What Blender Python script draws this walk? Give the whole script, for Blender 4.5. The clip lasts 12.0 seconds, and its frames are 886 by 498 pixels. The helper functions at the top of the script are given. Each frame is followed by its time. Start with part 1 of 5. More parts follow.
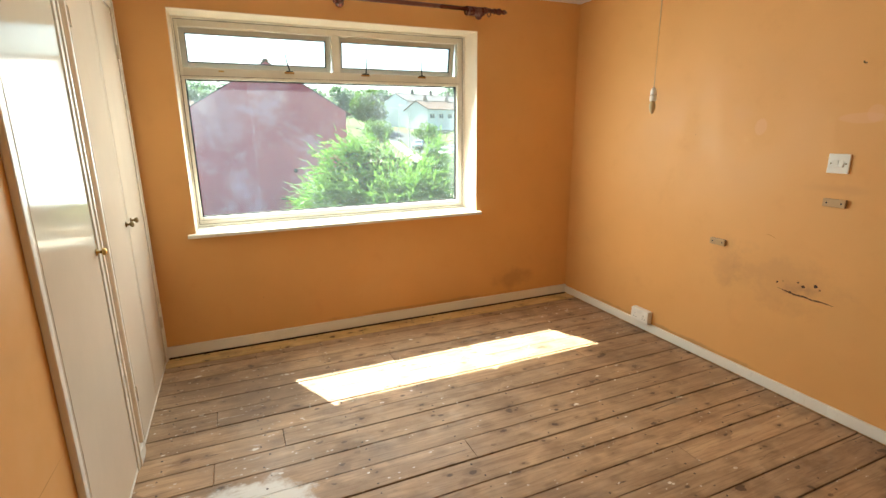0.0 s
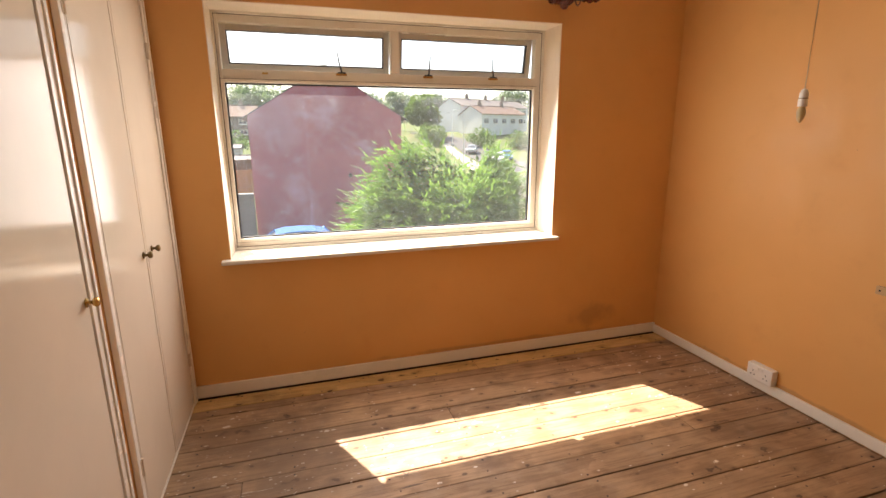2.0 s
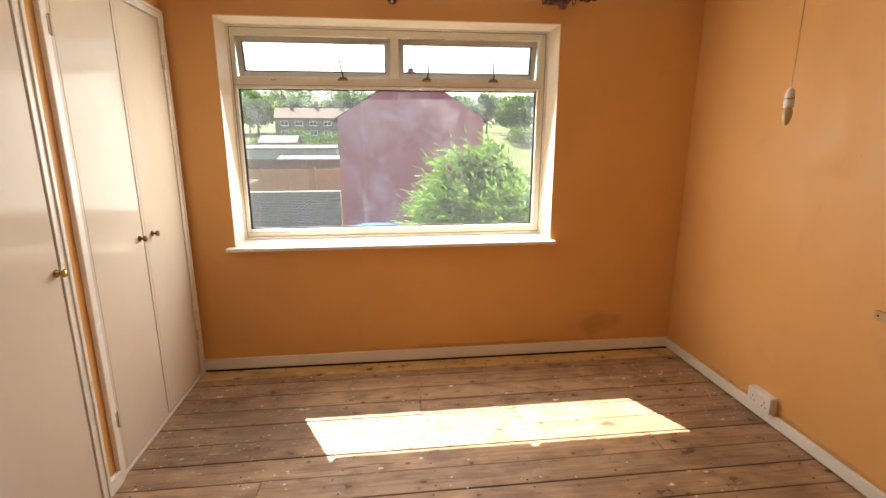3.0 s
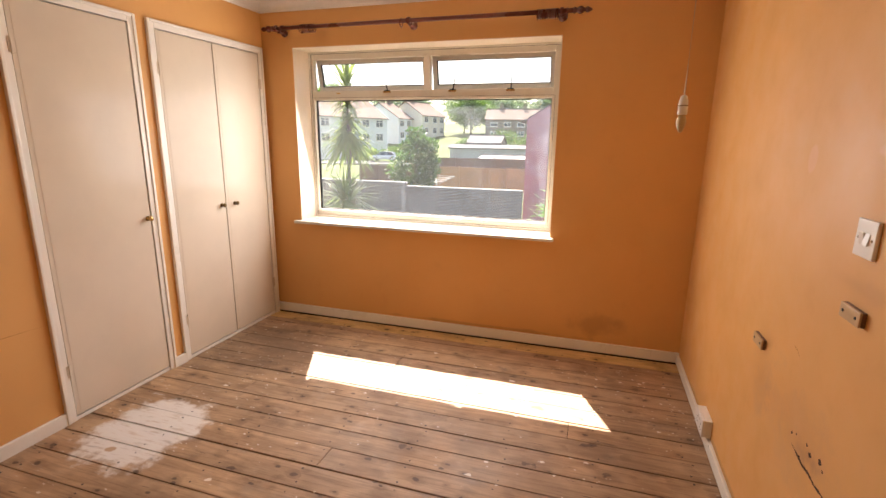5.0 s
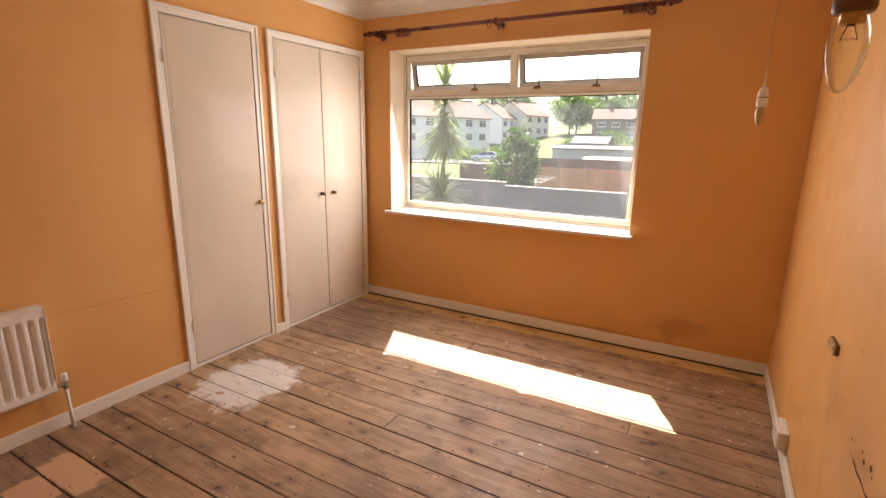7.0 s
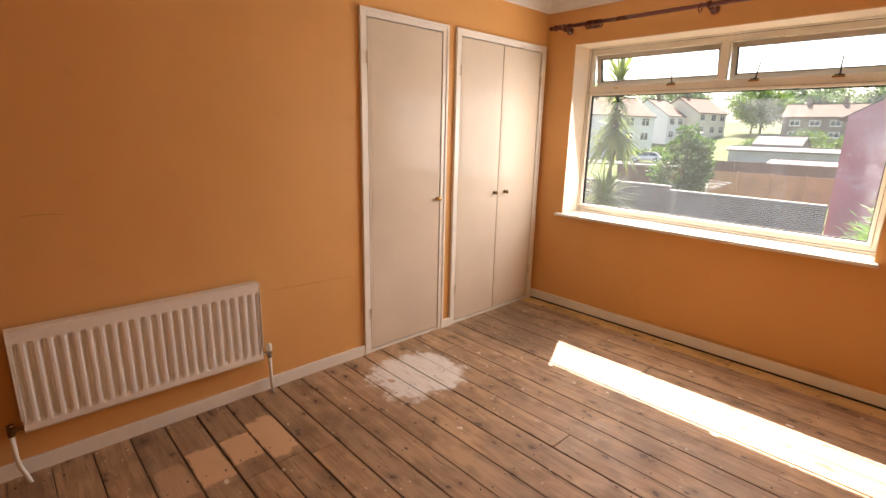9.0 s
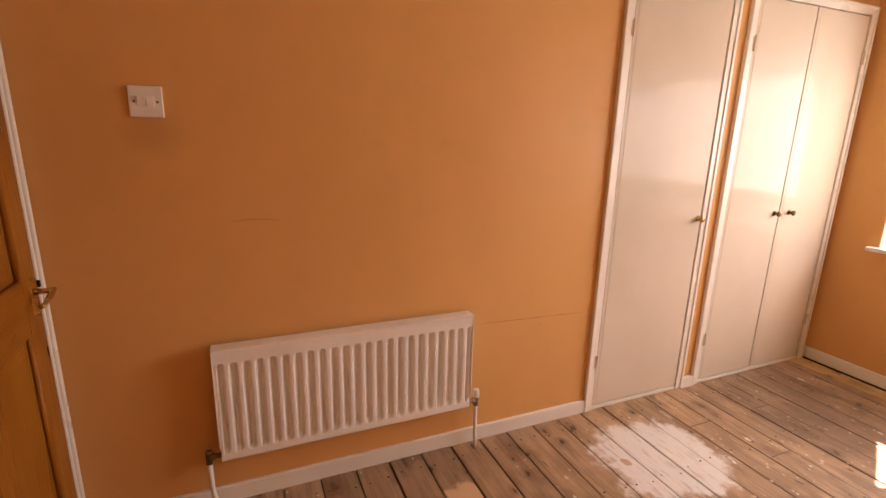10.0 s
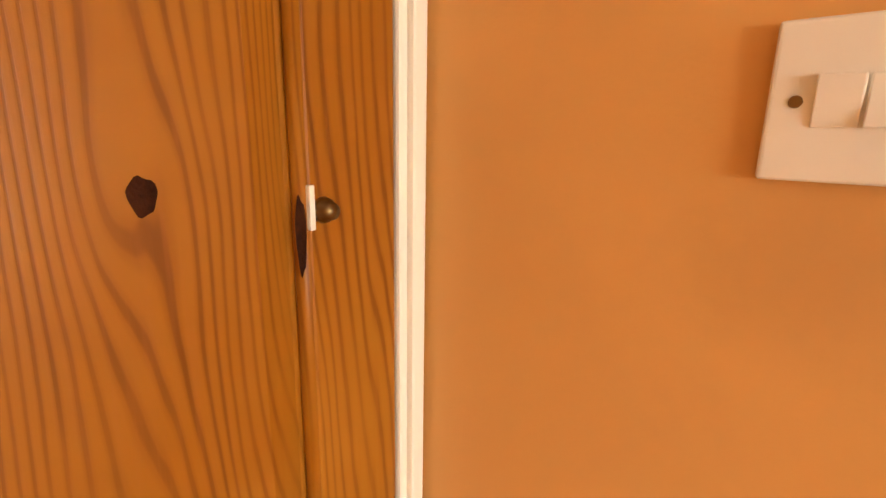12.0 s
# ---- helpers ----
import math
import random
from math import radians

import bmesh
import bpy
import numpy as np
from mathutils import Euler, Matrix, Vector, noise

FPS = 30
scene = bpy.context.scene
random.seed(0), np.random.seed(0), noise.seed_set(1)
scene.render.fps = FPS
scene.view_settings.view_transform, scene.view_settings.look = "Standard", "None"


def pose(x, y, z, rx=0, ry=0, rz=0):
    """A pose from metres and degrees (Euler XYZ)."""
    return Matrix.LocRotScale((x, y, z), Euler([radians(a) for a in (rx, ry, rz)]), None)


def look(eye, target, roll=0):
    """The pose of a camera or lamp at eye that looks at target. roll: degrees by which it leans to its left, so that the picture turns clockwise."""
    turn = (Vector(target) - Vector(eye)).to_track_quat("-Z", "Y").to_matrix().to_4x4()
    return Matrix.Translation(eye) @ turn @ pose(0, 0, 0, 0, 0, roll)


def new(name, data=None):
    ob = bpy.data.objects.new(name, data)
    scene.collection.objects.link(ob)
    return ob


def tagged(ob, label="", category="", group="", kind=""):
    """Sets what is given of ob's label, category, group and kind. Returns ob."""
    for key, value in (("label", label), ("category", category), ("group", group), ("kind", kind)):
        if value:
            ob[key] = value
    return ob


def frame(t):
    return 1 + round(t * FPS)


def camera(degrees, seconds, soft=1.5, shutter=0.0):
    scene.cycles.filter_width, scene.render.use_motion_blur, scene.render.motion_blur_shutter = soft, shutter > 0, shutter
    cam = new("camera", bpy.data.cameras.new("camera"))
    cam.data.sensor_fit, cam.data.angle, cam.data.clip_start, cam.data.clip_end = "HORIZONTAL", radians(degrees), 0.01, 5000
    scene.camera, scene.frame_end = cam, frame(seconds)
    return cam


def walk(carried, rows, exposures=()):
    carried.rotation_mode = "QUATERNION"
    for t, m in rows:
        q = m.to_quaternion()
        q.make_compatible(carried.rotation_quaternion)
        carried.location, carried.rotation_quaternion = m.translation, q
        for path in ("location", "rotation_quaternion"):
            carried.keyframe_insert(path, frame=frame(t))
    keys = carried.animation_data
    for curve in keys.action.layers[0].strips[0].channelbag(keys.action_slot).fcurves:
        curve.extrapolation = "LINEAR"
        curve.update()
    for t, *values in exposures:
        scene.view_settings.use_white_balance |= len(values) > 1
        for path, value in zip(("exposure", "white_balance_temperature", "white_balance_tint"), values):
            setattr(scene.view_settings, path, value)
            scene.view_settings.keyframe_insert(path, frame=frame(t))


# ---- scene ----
cam = camera(85.2, 12.0)
PATH = [
    (0, (0.5, 0.352, 1.383), (1.27, 2.134, 0.9), -0.5),
    (0.5, (0.524, 0.594, 1.376), (1.241, 2.4, 0.903), -0.5),
    (1, (0.491, 0.796, 1.368), (1.188, 2.61, 0.898), -0.5),
    (1.5, (0.474, 0.886, 1.388), (1.134, 2.716, 0.923), -0.5),
    (2, (0.598, 0.887, 1.418), (1.176, 2.745, 0.954), -0.3),
    (2.5, (0.868, 0.779, 1.437), (1.289, 2.679, 0.976), -0.2),
    (3, (1.15, 0.692, 1.417), (1.377, 2.626, 0.96), -0.0),
    (5, (2.43, 0.346, 1.434), (1.851, 2.205, 0.977), 0.7),
    (5.5, (2.583, 0.271, 1.395), (1.891, 2.093, 0.947), 0.8),
    (6, (2.632, 0.278, 1.403), (1.836, 2.054, 0.943), 0.9),
    (6.5, (2.625, 0.27, 1.407), (1.747, 2.006, 0.944), 0.9),
    (8.5, (2.545, 0.244, 1.406), (1.299, 1.736, 0.935), 1.1),
    (9, (2.393, 0.24, 1.407), (0.985, 1.576, 0.927), 1.3),
    (9.5, (2.093, 0.254, 1.401), (0.496, 1.359, 0.922), 1.4),
    (10, (1.701, 0.32, 1.366), (-0.08, 1.087, 0.879), 1.4),
    (10.5, (1.277, 0.32, 1.392), (-0.628, 0.645, 0.877), 1.5),
    (11, (0.857, 0.298, 1.373), (-1.063, 0.057, 0.865), 1.1),
    (11.5, (0.523, 0.217, 1.396), (-1.243, -0.577, 0.894), 0.9),
    (12, (0.353, 0.096, 1.399), (-1.13, -1.162, 0.933), 1.1),
]
# seconds, stops, white balance
EXPOSURES = [(0.0, 2.57, 6400, -6), (0.5, 2.22, 7000, 13), (1.5, 2.02, 7900, 25), (2.5, 2.13, 7150, 10), (5.0, 2.37, 7200, 18), (6.5, 2.32, 7300, 20), (8.5, 2.32, 7200, 18), (9.5, 2.32, 7700, 21), (10.0, 2.57, 7800, 27), (10.5, 3.16, 6350, 3), (11.0, 3.66, 6500, -1), (11.5, 3.81, 6900, 1), (12.0, 3.86, 7700, 8)]
walk(cam, [(t, look(eye, target, roll)) for t, eye, target, roll in PATH], EXPOSURES)

# ---- world, sun, window light ----
SUN_DIR = Vector((-0.468, 1.0, 1.389)).normalized()
world = bpy.data.worlds.new("world")
scene.world = world
world.use_nodes = True
wn, wl = world.node_tree.nodes, world.node_tree.links
sky = wn.new("ShaderNodeTexSky")
sky.sky_type = "NISHITA"
sky.sun_disc = False
sky.sun_elevation = math.asin(SUN_DIR.z)
sky.sun_rotation = math.atan2(SUN_DIR.x, SUN_DIR.y)
sky.dust_density = 2.0
wn["Background"].inputs["Strength"].default_value = 0.10
wl.new(sky.outputs["Color"], wn["Background"].inputs["Color"])

sun_data = bpy.data.lights.new("sun", "SUN")
sun_data.energy, sun_data.angle, sun_data.color = 5.0, radians(0.53), (1.0, 0.96, 0.89)
sun = new("sun", sun_data)
sun.matrix_world = look(SUN_DIR * 60, (0, 0, 0))

# the sky's light through the window opening
win_data = bpy.data.lights.new("window_sky_light", "AREA")
win_data.shape, win_data.size, win_data.size_y = "RECTANGLE", 1.80, 0.80
win_data.energy, win_data.color = 6.5, (0.93, 0.96, 1.0)
win_light = new("window_sky_light", win_data)
win_light.matrix_world = look((1.203, 3.69, 1.36), (1.203, 1.5, 0.70))


# ---- materials ----
class Nodes:
    """Short hand for a material's node tree."""

    def __init__(self, name):
        self.m = bpy.data.materials.new(name)
        self.m.use_nodes = True
        self.t = self.m.node_tree
        self.bsdf = self.t.nodes["Principled BSDF"]
        self.out = self.t.nodes["Material Output"]

    def add(self, kind):
        return self.t.nodes.new("ShaderNode" + kind)

    def put(self, socket, value):
        if isinstance(value, bpy.types.NodeSocket):
            self.t.links.new(value, socket)
        elif isinstance(value, (tuple, list)) and len(value) == 3 and socket.type == "RGBA":
            socket.default_value = (*value, 1.0)
        else:
            socket.default_value = value

    def maths(self, op, a, b=0.0, clamp=False):
        n = self.add("Math")
        n.operation, n.use_clamp = op, clamp
        self.put(n.inputs[0], a), self.put(n.inputs[1], b)
        return n.outputs[0]

    def vec(self, op, a, b=(0, 0, 0)):
        n = self.add("VectorMath")
        n.operation = op
        self.put(n.inputs[0], a), self.put(n.inputs[1], b)
        return n.outputs["Value"] if op == "LENGTH" else n.outputs[0]

    def world(self):
        return self.add("NewGeometry").outputs["Position"]

    def local(self, spread=0.0):
        p = self.add("TexCoord").outputs["Object"]
        if spread:
            r = self.maths("MULTIPLY", self.add("ObjectInfo").outputs["Random"], spread)
            c = self.add("CombineXYZ")
            self.put(c.inputs[0], r), self.put(c.inputs[1], self.maths("MULTIPLY", r, 1.7)), self.put(c.inputs[2], self.maths("MULTIPLY", r, 0.6))
            p = self.vec("ADD", p, c.outputs[0])
        return p

    def noise(self, p, scale, detail=4.0, rough=0.55, distortion=0.0):
        n = self.add("TexNoise")
        self.put(n.inputs["Vector"], p)
        n.inputs["Scale"].default_value, n.inputs["Detail"].default_value = scale, detail
        n.inputs["Roughness"].default_value, n.inputs["Distortion"].default_value = rough, distortion
        return n.outputs["Fac"]

    def voronoi(self, p, scale, feature="F1", out="Distance"):
        n = self.add("TexVoronoi")
        n.feature = feature
        self.put(n.inputs["Vector"], p)
        n.inputs["Scale"].default_value = scale
        return n.outputs[out]

    def ramp(self, fac, a, b, lo=0.0, hi=1.0):
        n = self.add("MapRange")
        n.interpolation_type = "SMOOTHSTEP"
        self.put(n.inputs[0], fac)
        n.inputs[1].default_value, n.inputs[2].default_value = a, b
        n.inputs[3].default_value, n.inputs[4].default_value = lo, hi
        return n.outputs[0]

    def mix(self, fac, a, b, blend="MIX"):
        n = self.add("Mix")
        n.data_type, n.blend_type = "RGBA", blend
        self.put(n.inputs[0], fac), self.put(n.inputs[6], a), self.put(n.inputs[7], b)
        return n.outputs[2]

    def ellipse(self, p, centre, radii, wobble=0.35, scale=6.0, sharp=0.25):
        """A blot with a ragged outline: 1 inside, 0 outside."""
        d = self.vec("LENGTH", self.vec("DIVIDE", self.vec("SUBTRACT", p, centre), radii))
        d = self.maths("ADD", d, self.maths("MULTIPLY", self.maths("SUBTRACT", self.noise(p, scale, 6.0, 0.65), 0.5), wobble * 4))
        return self.ramp(d, 1.0, 1.0 - sharp)

    def patch(self, p, centre, radii, wobble=0.2, scale=12.0, sharp=0.15):
        """A blot with straight sides and ragged edges, as the joints of the boards bound it."""
        q = self.vec("ABSOLUTE", self.vec("DIVIDE", self.vec("SUBTRACT", p, centre), radii))
        s = self.add("SeparateXYZ")
        self.put(s.inputs[0], q)
        d = self.maths("MAXIMUM", s.outputs[0], s.outputs[1])
        d = self.maths("ADD", d, self.maths("MULTIPLY", self.maths("SUBTRACT", self.noise(p, scale, 6.0, 0.65), 0.5), wobble * 4))
        return self.ramp(d, 1.0, 1.0 - sharp)

    def bump(self, height, strength=0.2, distance=0.01):
        n = self.add("Bump")
        n.inputs["Strength"].default_value, n.inputs["Distance"].default_value = strength, distance
        self.put(n.inputs["Height"], height)
        self.put(self.bsdf.inputs["Normal"], n.outputs[0])

    def done(self, colour, rough=0.5, metal=0.0, spec=0.5):
        self.put(self.bsdf.inputs["Base Color"], colour)
        self.put(self.bsdf.inputs["Roughness"], rough)
        self.put(self.bsdf.inputs["Metallic"], metal)
        self.put(self.bsdf.inputs["Specular IOR Level"], spec)
        return self.m


def scaled(n, p, x, y, z):
    return n.vec("MULTIPLY", p, (x, y, z))


def plain(name, colour, rough=0.5, metal=0.0, vary=0.12, grain=40.0, bump=0.05, spread=3.0):
    """Paint, plastic, metal: two scales of slight change in colour and gloss."""
    n = Nodes(name)
    p = n.local(spread)
    big, fine = n.noise(p, grain * 0.12, 3.0), n.noise(p, grain, 5.0)
    dark = tuple(c * (1 - vary) for c in colour)
    light = tuple(min(1.0, c * (1 + vary * 0.6)) for c in colour)
    col = n.mix(n.ramp(n.maths("ADD", n.maths("MULTIPLY", big, 0.65), n.maths("MULTIPLY", fine, 0.35)), 0.3, 0.7), dark, light)
    if bump:
        n.bump(fine, bump, 0.002)
    return n.done(col, n.ramp(big, 0.3, 0.7, rough * 0.85, min(1.0, rough * 1.15)), metal)


def wall_paint():
    n = Nodes("orange_wall_paint")
    p = n.world()
    big, mid, fine = n.noise(p, 1.1, 4.0), n.noise(p, 7.0, 5.0, 0.6), n.noise(p, 260.0, 3.0)
    col = n.mix(n.ramp(big, 0.3, 0.7), (0.692, 0.366, 0.126), (0.752, 0.406, 0.146))
    col = n.mix(n.maths("MULTIPLY", n.ramp(mid, 0.55, 0.8), 0.18), col, (0.55, 0.26, 0.10))
    # mould by the corner under the window, rubbed dirt over the bed's place, greasy halos by the switches
    for centre, radii, wob, amount, tone in (
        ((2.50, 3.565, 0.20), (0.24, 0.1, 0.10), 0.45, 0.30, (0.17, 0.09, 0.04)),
        # thin darker strip just above the north skirting
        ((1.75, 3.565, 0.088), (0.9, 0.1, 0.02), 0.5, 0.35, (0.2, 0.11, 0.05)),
        ((3.042, 1.81, 0.63), (0.1, 0.34, 0.20), 0.6, 0.2, (0.28, 0.14, 0.08)),
        ((3.042, 2.16, 0.62), (0.1, 0.12, 0.16), 0.6, 0.22, (0.28, 0.15, 0.09)),
        ((3.042, 1.75, 0.59), (0.1, 0.10, 0.05), 0.7, 0.35, (0.20, 0.10, 0.07)),
        # low narrow band along the east wall, darker than the paint
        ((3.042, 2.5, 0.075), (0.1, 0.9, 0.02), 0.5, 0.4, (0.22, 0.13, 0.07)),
        ((0.0, 0.10, 1.33), (0.1, 0.11, 0.10), 0.25, 0.30, (0.36, 0.17, 0.07)),
        ((3.042, 1.66, 1.10), (0.1, 0.20, 0.035), 0.4, 0.16, (0.36, 0.18, 0.09)),
    ):
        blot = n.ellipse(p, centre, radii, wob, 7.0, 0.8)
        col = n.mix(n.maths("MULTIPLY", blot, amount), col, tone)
    # filled and touched-up places
    for centre, radii, wob in (((3.042, 1.61, 1.415), (0.1, 0.10, 0.025), 0.1), ((3.042, 1.57, 1.435), (0.1, 0.035, 0.04), 0.05), ((3.042, 2.06, 1.38), (0.1, 0.035, 0.045), 0.2)):
        col = n.mix(n.maths("MULTIPLY", n.ellipse(p, centre, radii, wob, 9.0, 0.2), 0.4), col, (0.78, 0.46, 0.27))
    # small specks
    speck = n.ramp(n.voronoi(p, 9.0), 0.035, 0.02)
    col = n.mix(n.maths("MULTIPLY", speck, n.ramp(n.noise(p, 2.3), 0.52, 0.62, 0.0, 0.4)), col, (0.2, 0.1, 0.05))
    n.bump(n.maths("ADD", n.maths("MULTIPLY", fine, 0.4), mid), 0.12, 0.004)
    return n.done(col, n.ramp(mid, 0.3, 0.7, 0.42, 0.6), 0.0, 0.35)


def wood_grain(n, p, along, lines=26.0, warp=0.5):
    """Growth lines that run along one axis of p: 0 pale, 1 dark."""
    q = scaled(n, p, *[(0.04 if i == along else 1.0) for i in range(3)])
    bend = n.add("VectorMath")
    bend.operation = "SCALE"
    nz = n.add("TexNoise")
    n.put(nz.inputs["Vector"], scaled(n, p, *[(0.35 if i == along else 1.6) for i in range(3)]))
    nz.inputs["Scale"].default_value, nz.inputs["Detail"].default_value = 3.0, 2.0
    n.put(bend.inputs[0], n.vec("SUBTRACT", nz.outputs["Color"], (0.5, 0.5, 0.5)))
    bend.inputs["Scale"].default_value = 0.12 * warp
    w = n.add("TexWave")
    w.wave_type, w.rings_direction, w.wave_profile = "RINGS", ("X", "Y", "Z")[along], "SAW"
    n.put(w.inputs["Vector"], n.vec("ADD", q, bend.outputs[0]))
    w.inputs["Scale"].default_value, w.inputs["Distortion"].default_value = lines, 1.2
    w.inputs["Detail"].default_value, w.inputs["Detail Scale"].default_value = 2.0, 1.5
    return w.outputs["Fac"]


def floor_wood(name, pale=(0.54, 0.355, 0.21), deep=(0.255, 0.145, 0.078), dirt=1.0):
    n = Nodes(name)
    p, w = n.local(7.3), n.world()
    rnd = n.add("ObjectInfo").outputs["Random"]
    grain = n.noise(scaled(n, p, 1.3, 10.0, 6.0), 1.6, 6.0, 0.6, 1.1)
    fibre = n.noise(scaled(n, p, 5.0, 110.0, 30.0), 1.0, 4.0, 0.6)
    col = n.mix(n.ramp(grain, 0.38, 0.68, 0.1, 0.65), pale, deep)
    col = n.mix(n.ramp(fibre, 0.50, 0.64, 0.0, 0.32), col, tuple(c * 0.5 for c in deep))
    tone = n.mix(rnd, (0.86, 0.86, 0.87), (1.10, 1.08, 1.04))
    col = n.mix(1.0, col, tone, "MULTIPLY")
    # knots: dark eyes of many sizes, each with a darker ring round it
    for kx, ky, shift, lo, hi, chance in ((5.6, 8.6, 3.3, 0.12, 0.085, 0.38), (3.6, 6.2, 8.1, 0.085, 0.06, 0.36), (10.0, 15.0, 1.9, 0.14, 0.10, 0.40)):
        warp = n.add("TexNoise")
        n.put(warp.inputs["Vector"], scaled(n, p, 1.0, 1.5, 1.0))
        warp.inputs["Scale"].default_value, warp.inputs["Detail"].default_value = 11.0 + shift, 3.0
        kp = n.vec("ADD", scaled(n, p, kx, ky, 0.0), scaled(n, n.vec("SUBTRACT", warp.outputs["Color"], (0.5, 0.5, 0.5)), 0.55, 0.55, 0.0))
        kp = n.vec("ADD", kp, (kx * shift, ky * shift * 0.37, 0.0))
        kd = n.voronoi(kp, 1.0)
        sep = n.add("SeparateColor")
        n.put(sep.inputs[0], n.voronoi(kp, 1.0, out="Color"))
        pick = n.ramp(sep.outputs[0], chance, chance + 0.03)
        size = n.maths("ADD", 0.55, n.maths("MULTIPLY", sep.outputs[1], 0.9))
        kd = n.maths("DIVIDE", kd, size)
        col = n.mix(n.maths("MULTIPLY", n.maths("MULTIPLY", n.ramp(kd, 0.46, 0.14), pick), 0.5), col, tuple(c * 0.72 for c in deep))
        col = n.mix(n.maths("MULTIPLY", n.maths("MULTIPLY", n.ramp(kd, lo, hi), pick), 0.84), col, (0.072, 0.038, 0.022))
    # dark splits and scrapes along the grain
    split = n.ramp(n.noise(scaled(n, p, 2.6, 34.0, 1.0), 1.3, 3.0, 0.5, 0.4), 0.69, 0.74)
    col = n.mix(n.maths("MULTIPLY", split, 0.85), col, (0.045, 0.025, 0.016))
    # grime that has settled along both edges of each board
    es = n.add("SeparateXYZ")
    n.put(es.inputs[0], n.add("TexCoord").outputs["Object"])
    rim = n.ramp(n.maths("ADD", n.maths("ABSOLUTE", es.outputs[1]), n.maths("MULTIPLY", n.noise(w, 9.0, 4.0), 0.012)), 0.064, 0.074)
    col = n.mix(n.maths("MULTIPLY", rim, 0.25), col, (0.07, 0.042, 0.026))
    # ground-in grey dirt, dusty film, dark stains
    dirtm = n.ramp(n.noise(w, 2.4, 6.0, 0.65), 0.42, 0.68)
    col = n.mix(n.maths("MULTIPLY", dirtm, 0.34 * dirt), col, (0.17, 0.10, 0.06))
    dust = n.ramp(n.noise(w, 5.5, 8.0, 0.7), 0.5, 0.72)
    col = n.mix(n.maths("MULTIPLY", dust, 0.20 * dirt), col, (0.50, 0.42, 0.34))
    spot = n.ramp(n.voronoi(scaled(n, w, 1.0, 1.6, 1.0), 5.5), 0.10, 0.05)
    col = n.mix(n.maths("MULTIPLY", spot, n.ramp(n.noise(w, 3.0), 0.42, 0.54, 0.0, 0.8)), col, (0.07, 0.04, 0.025))
    # fine grit and pitting
    grit = n.noise(scaled(n, w, 1.0, 1.7, 1.0), 75.0, 5.0, 0.75)
    col = n.mix(n.ramp(grit, 0.60, 0.74, 0.0, 0.45 * dirt), col, (0.07, 0.042, 0.026))
    col = n.mix(n.ramp(grit, 0.40, 0.28, 0.0, 0.25 * dirt), col, (0.62, 0.50, 0.36))
    # paint drips, thickest by the cupboards and in the far corner
    littered = n.maths("ADD", n.ellipse(w, (0.35, 2.7, 0.0), (0.75, 0.95, 1.0), 0.2, 3.0, 0.8), n.ellipse(w, (2.75, 3.0, 0.0), (0.4, 0.6, 1.0), 0.2, 3.0, 0.8))
    for sc, a, amount in ((4.5, 0.110, 0.95), (9.0, 0.125, 0.95), (21.0, 0.150, 0.8)):
        d = n.maths("ADD", n.voronoi(scaled(n, w, 1.0, 1.8, 1.0), sc), n.maths("MULTIPLY", n.noise(n.vec("ADD", w, (sc, 0.0, 0.0)), 38.0, 4.0), 0.22))
        chosen = n.ramp(n.maths("ADD", n.noise(n.vec("ADD", w, (sc, sc, 0.0)), 3.0 + sc * 0.1, 3.0), n.maths("MULTIPLY", littered, 0.22)), 0.53, 0.58)
        col = n.mix(n.maths("MULTIPLY", n.maths("MULTIPLY", n.ramp(d, a + 0.085, a + 0.065), chosen), amount * dirt), col, (0.78, 0.70, 0.60))
    # broad soft darkening by the cupboards, the east side and the radiator
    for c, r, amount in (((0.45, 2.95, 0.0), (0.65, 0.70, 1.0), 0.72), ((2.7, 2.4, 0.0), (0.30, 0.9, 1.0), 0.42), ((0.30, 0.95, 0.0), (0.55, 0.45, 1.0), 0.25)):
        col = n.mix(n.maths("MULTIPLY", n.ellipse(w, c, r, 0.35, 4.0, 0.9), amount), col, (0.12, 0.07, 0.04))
    # scraped streaks of white by the cupboards
    streak = n.ramp(n.noise(scaled(n, w, 5.0, 26.0, 1.0), 1.6, 7.0, 0.7, 1.2), 0.60, 0.70)
    near = n.ellipse(w, (0.28, 2.25, 0.0), (0.42, 1.15, 1.0), 0.25, 3.0, 0.8)
    col = n.mix(n.maths("MULTIPLY", n.maths("MULTIPLY", streak, near), 0.75), col, (0.66, 0.62, 0.56))
    # filler powder spilt on the boards
    spill = n.maths("MINIMUM", n.patch(w, (0.415, 1.925, 0.0), (0.26, 0.29, 1.0), 0.34, 5.0, 0.22), n.ellipse(w, (0.415, 1.925, 0.0), (0.30, 0.33, 1.0), 0.26, 10.0, 0.3))
    inner = n.ramp(n.noise(scaled(n, w, 4.0, 22.0, 1.0), 2.4, 6.0), 0.28, 0.5)
    col = n.mix(n.maths("MULTIPLY", spill, n.maths("ADD", n.maths("MULTIPLY", inner, 0.42), 0.48)), col, (0.80, 0.77, 0.73))
    chip = n.ellipse(w, (0.385, 1.76, 0.0), (0.03, 0.022, 1.0), 0.3, 30.0, 0.3)
    col = n.mix(n.maths("MULTIPLY", chip, 0.8), col, (0.45, 0.27, 0.13))
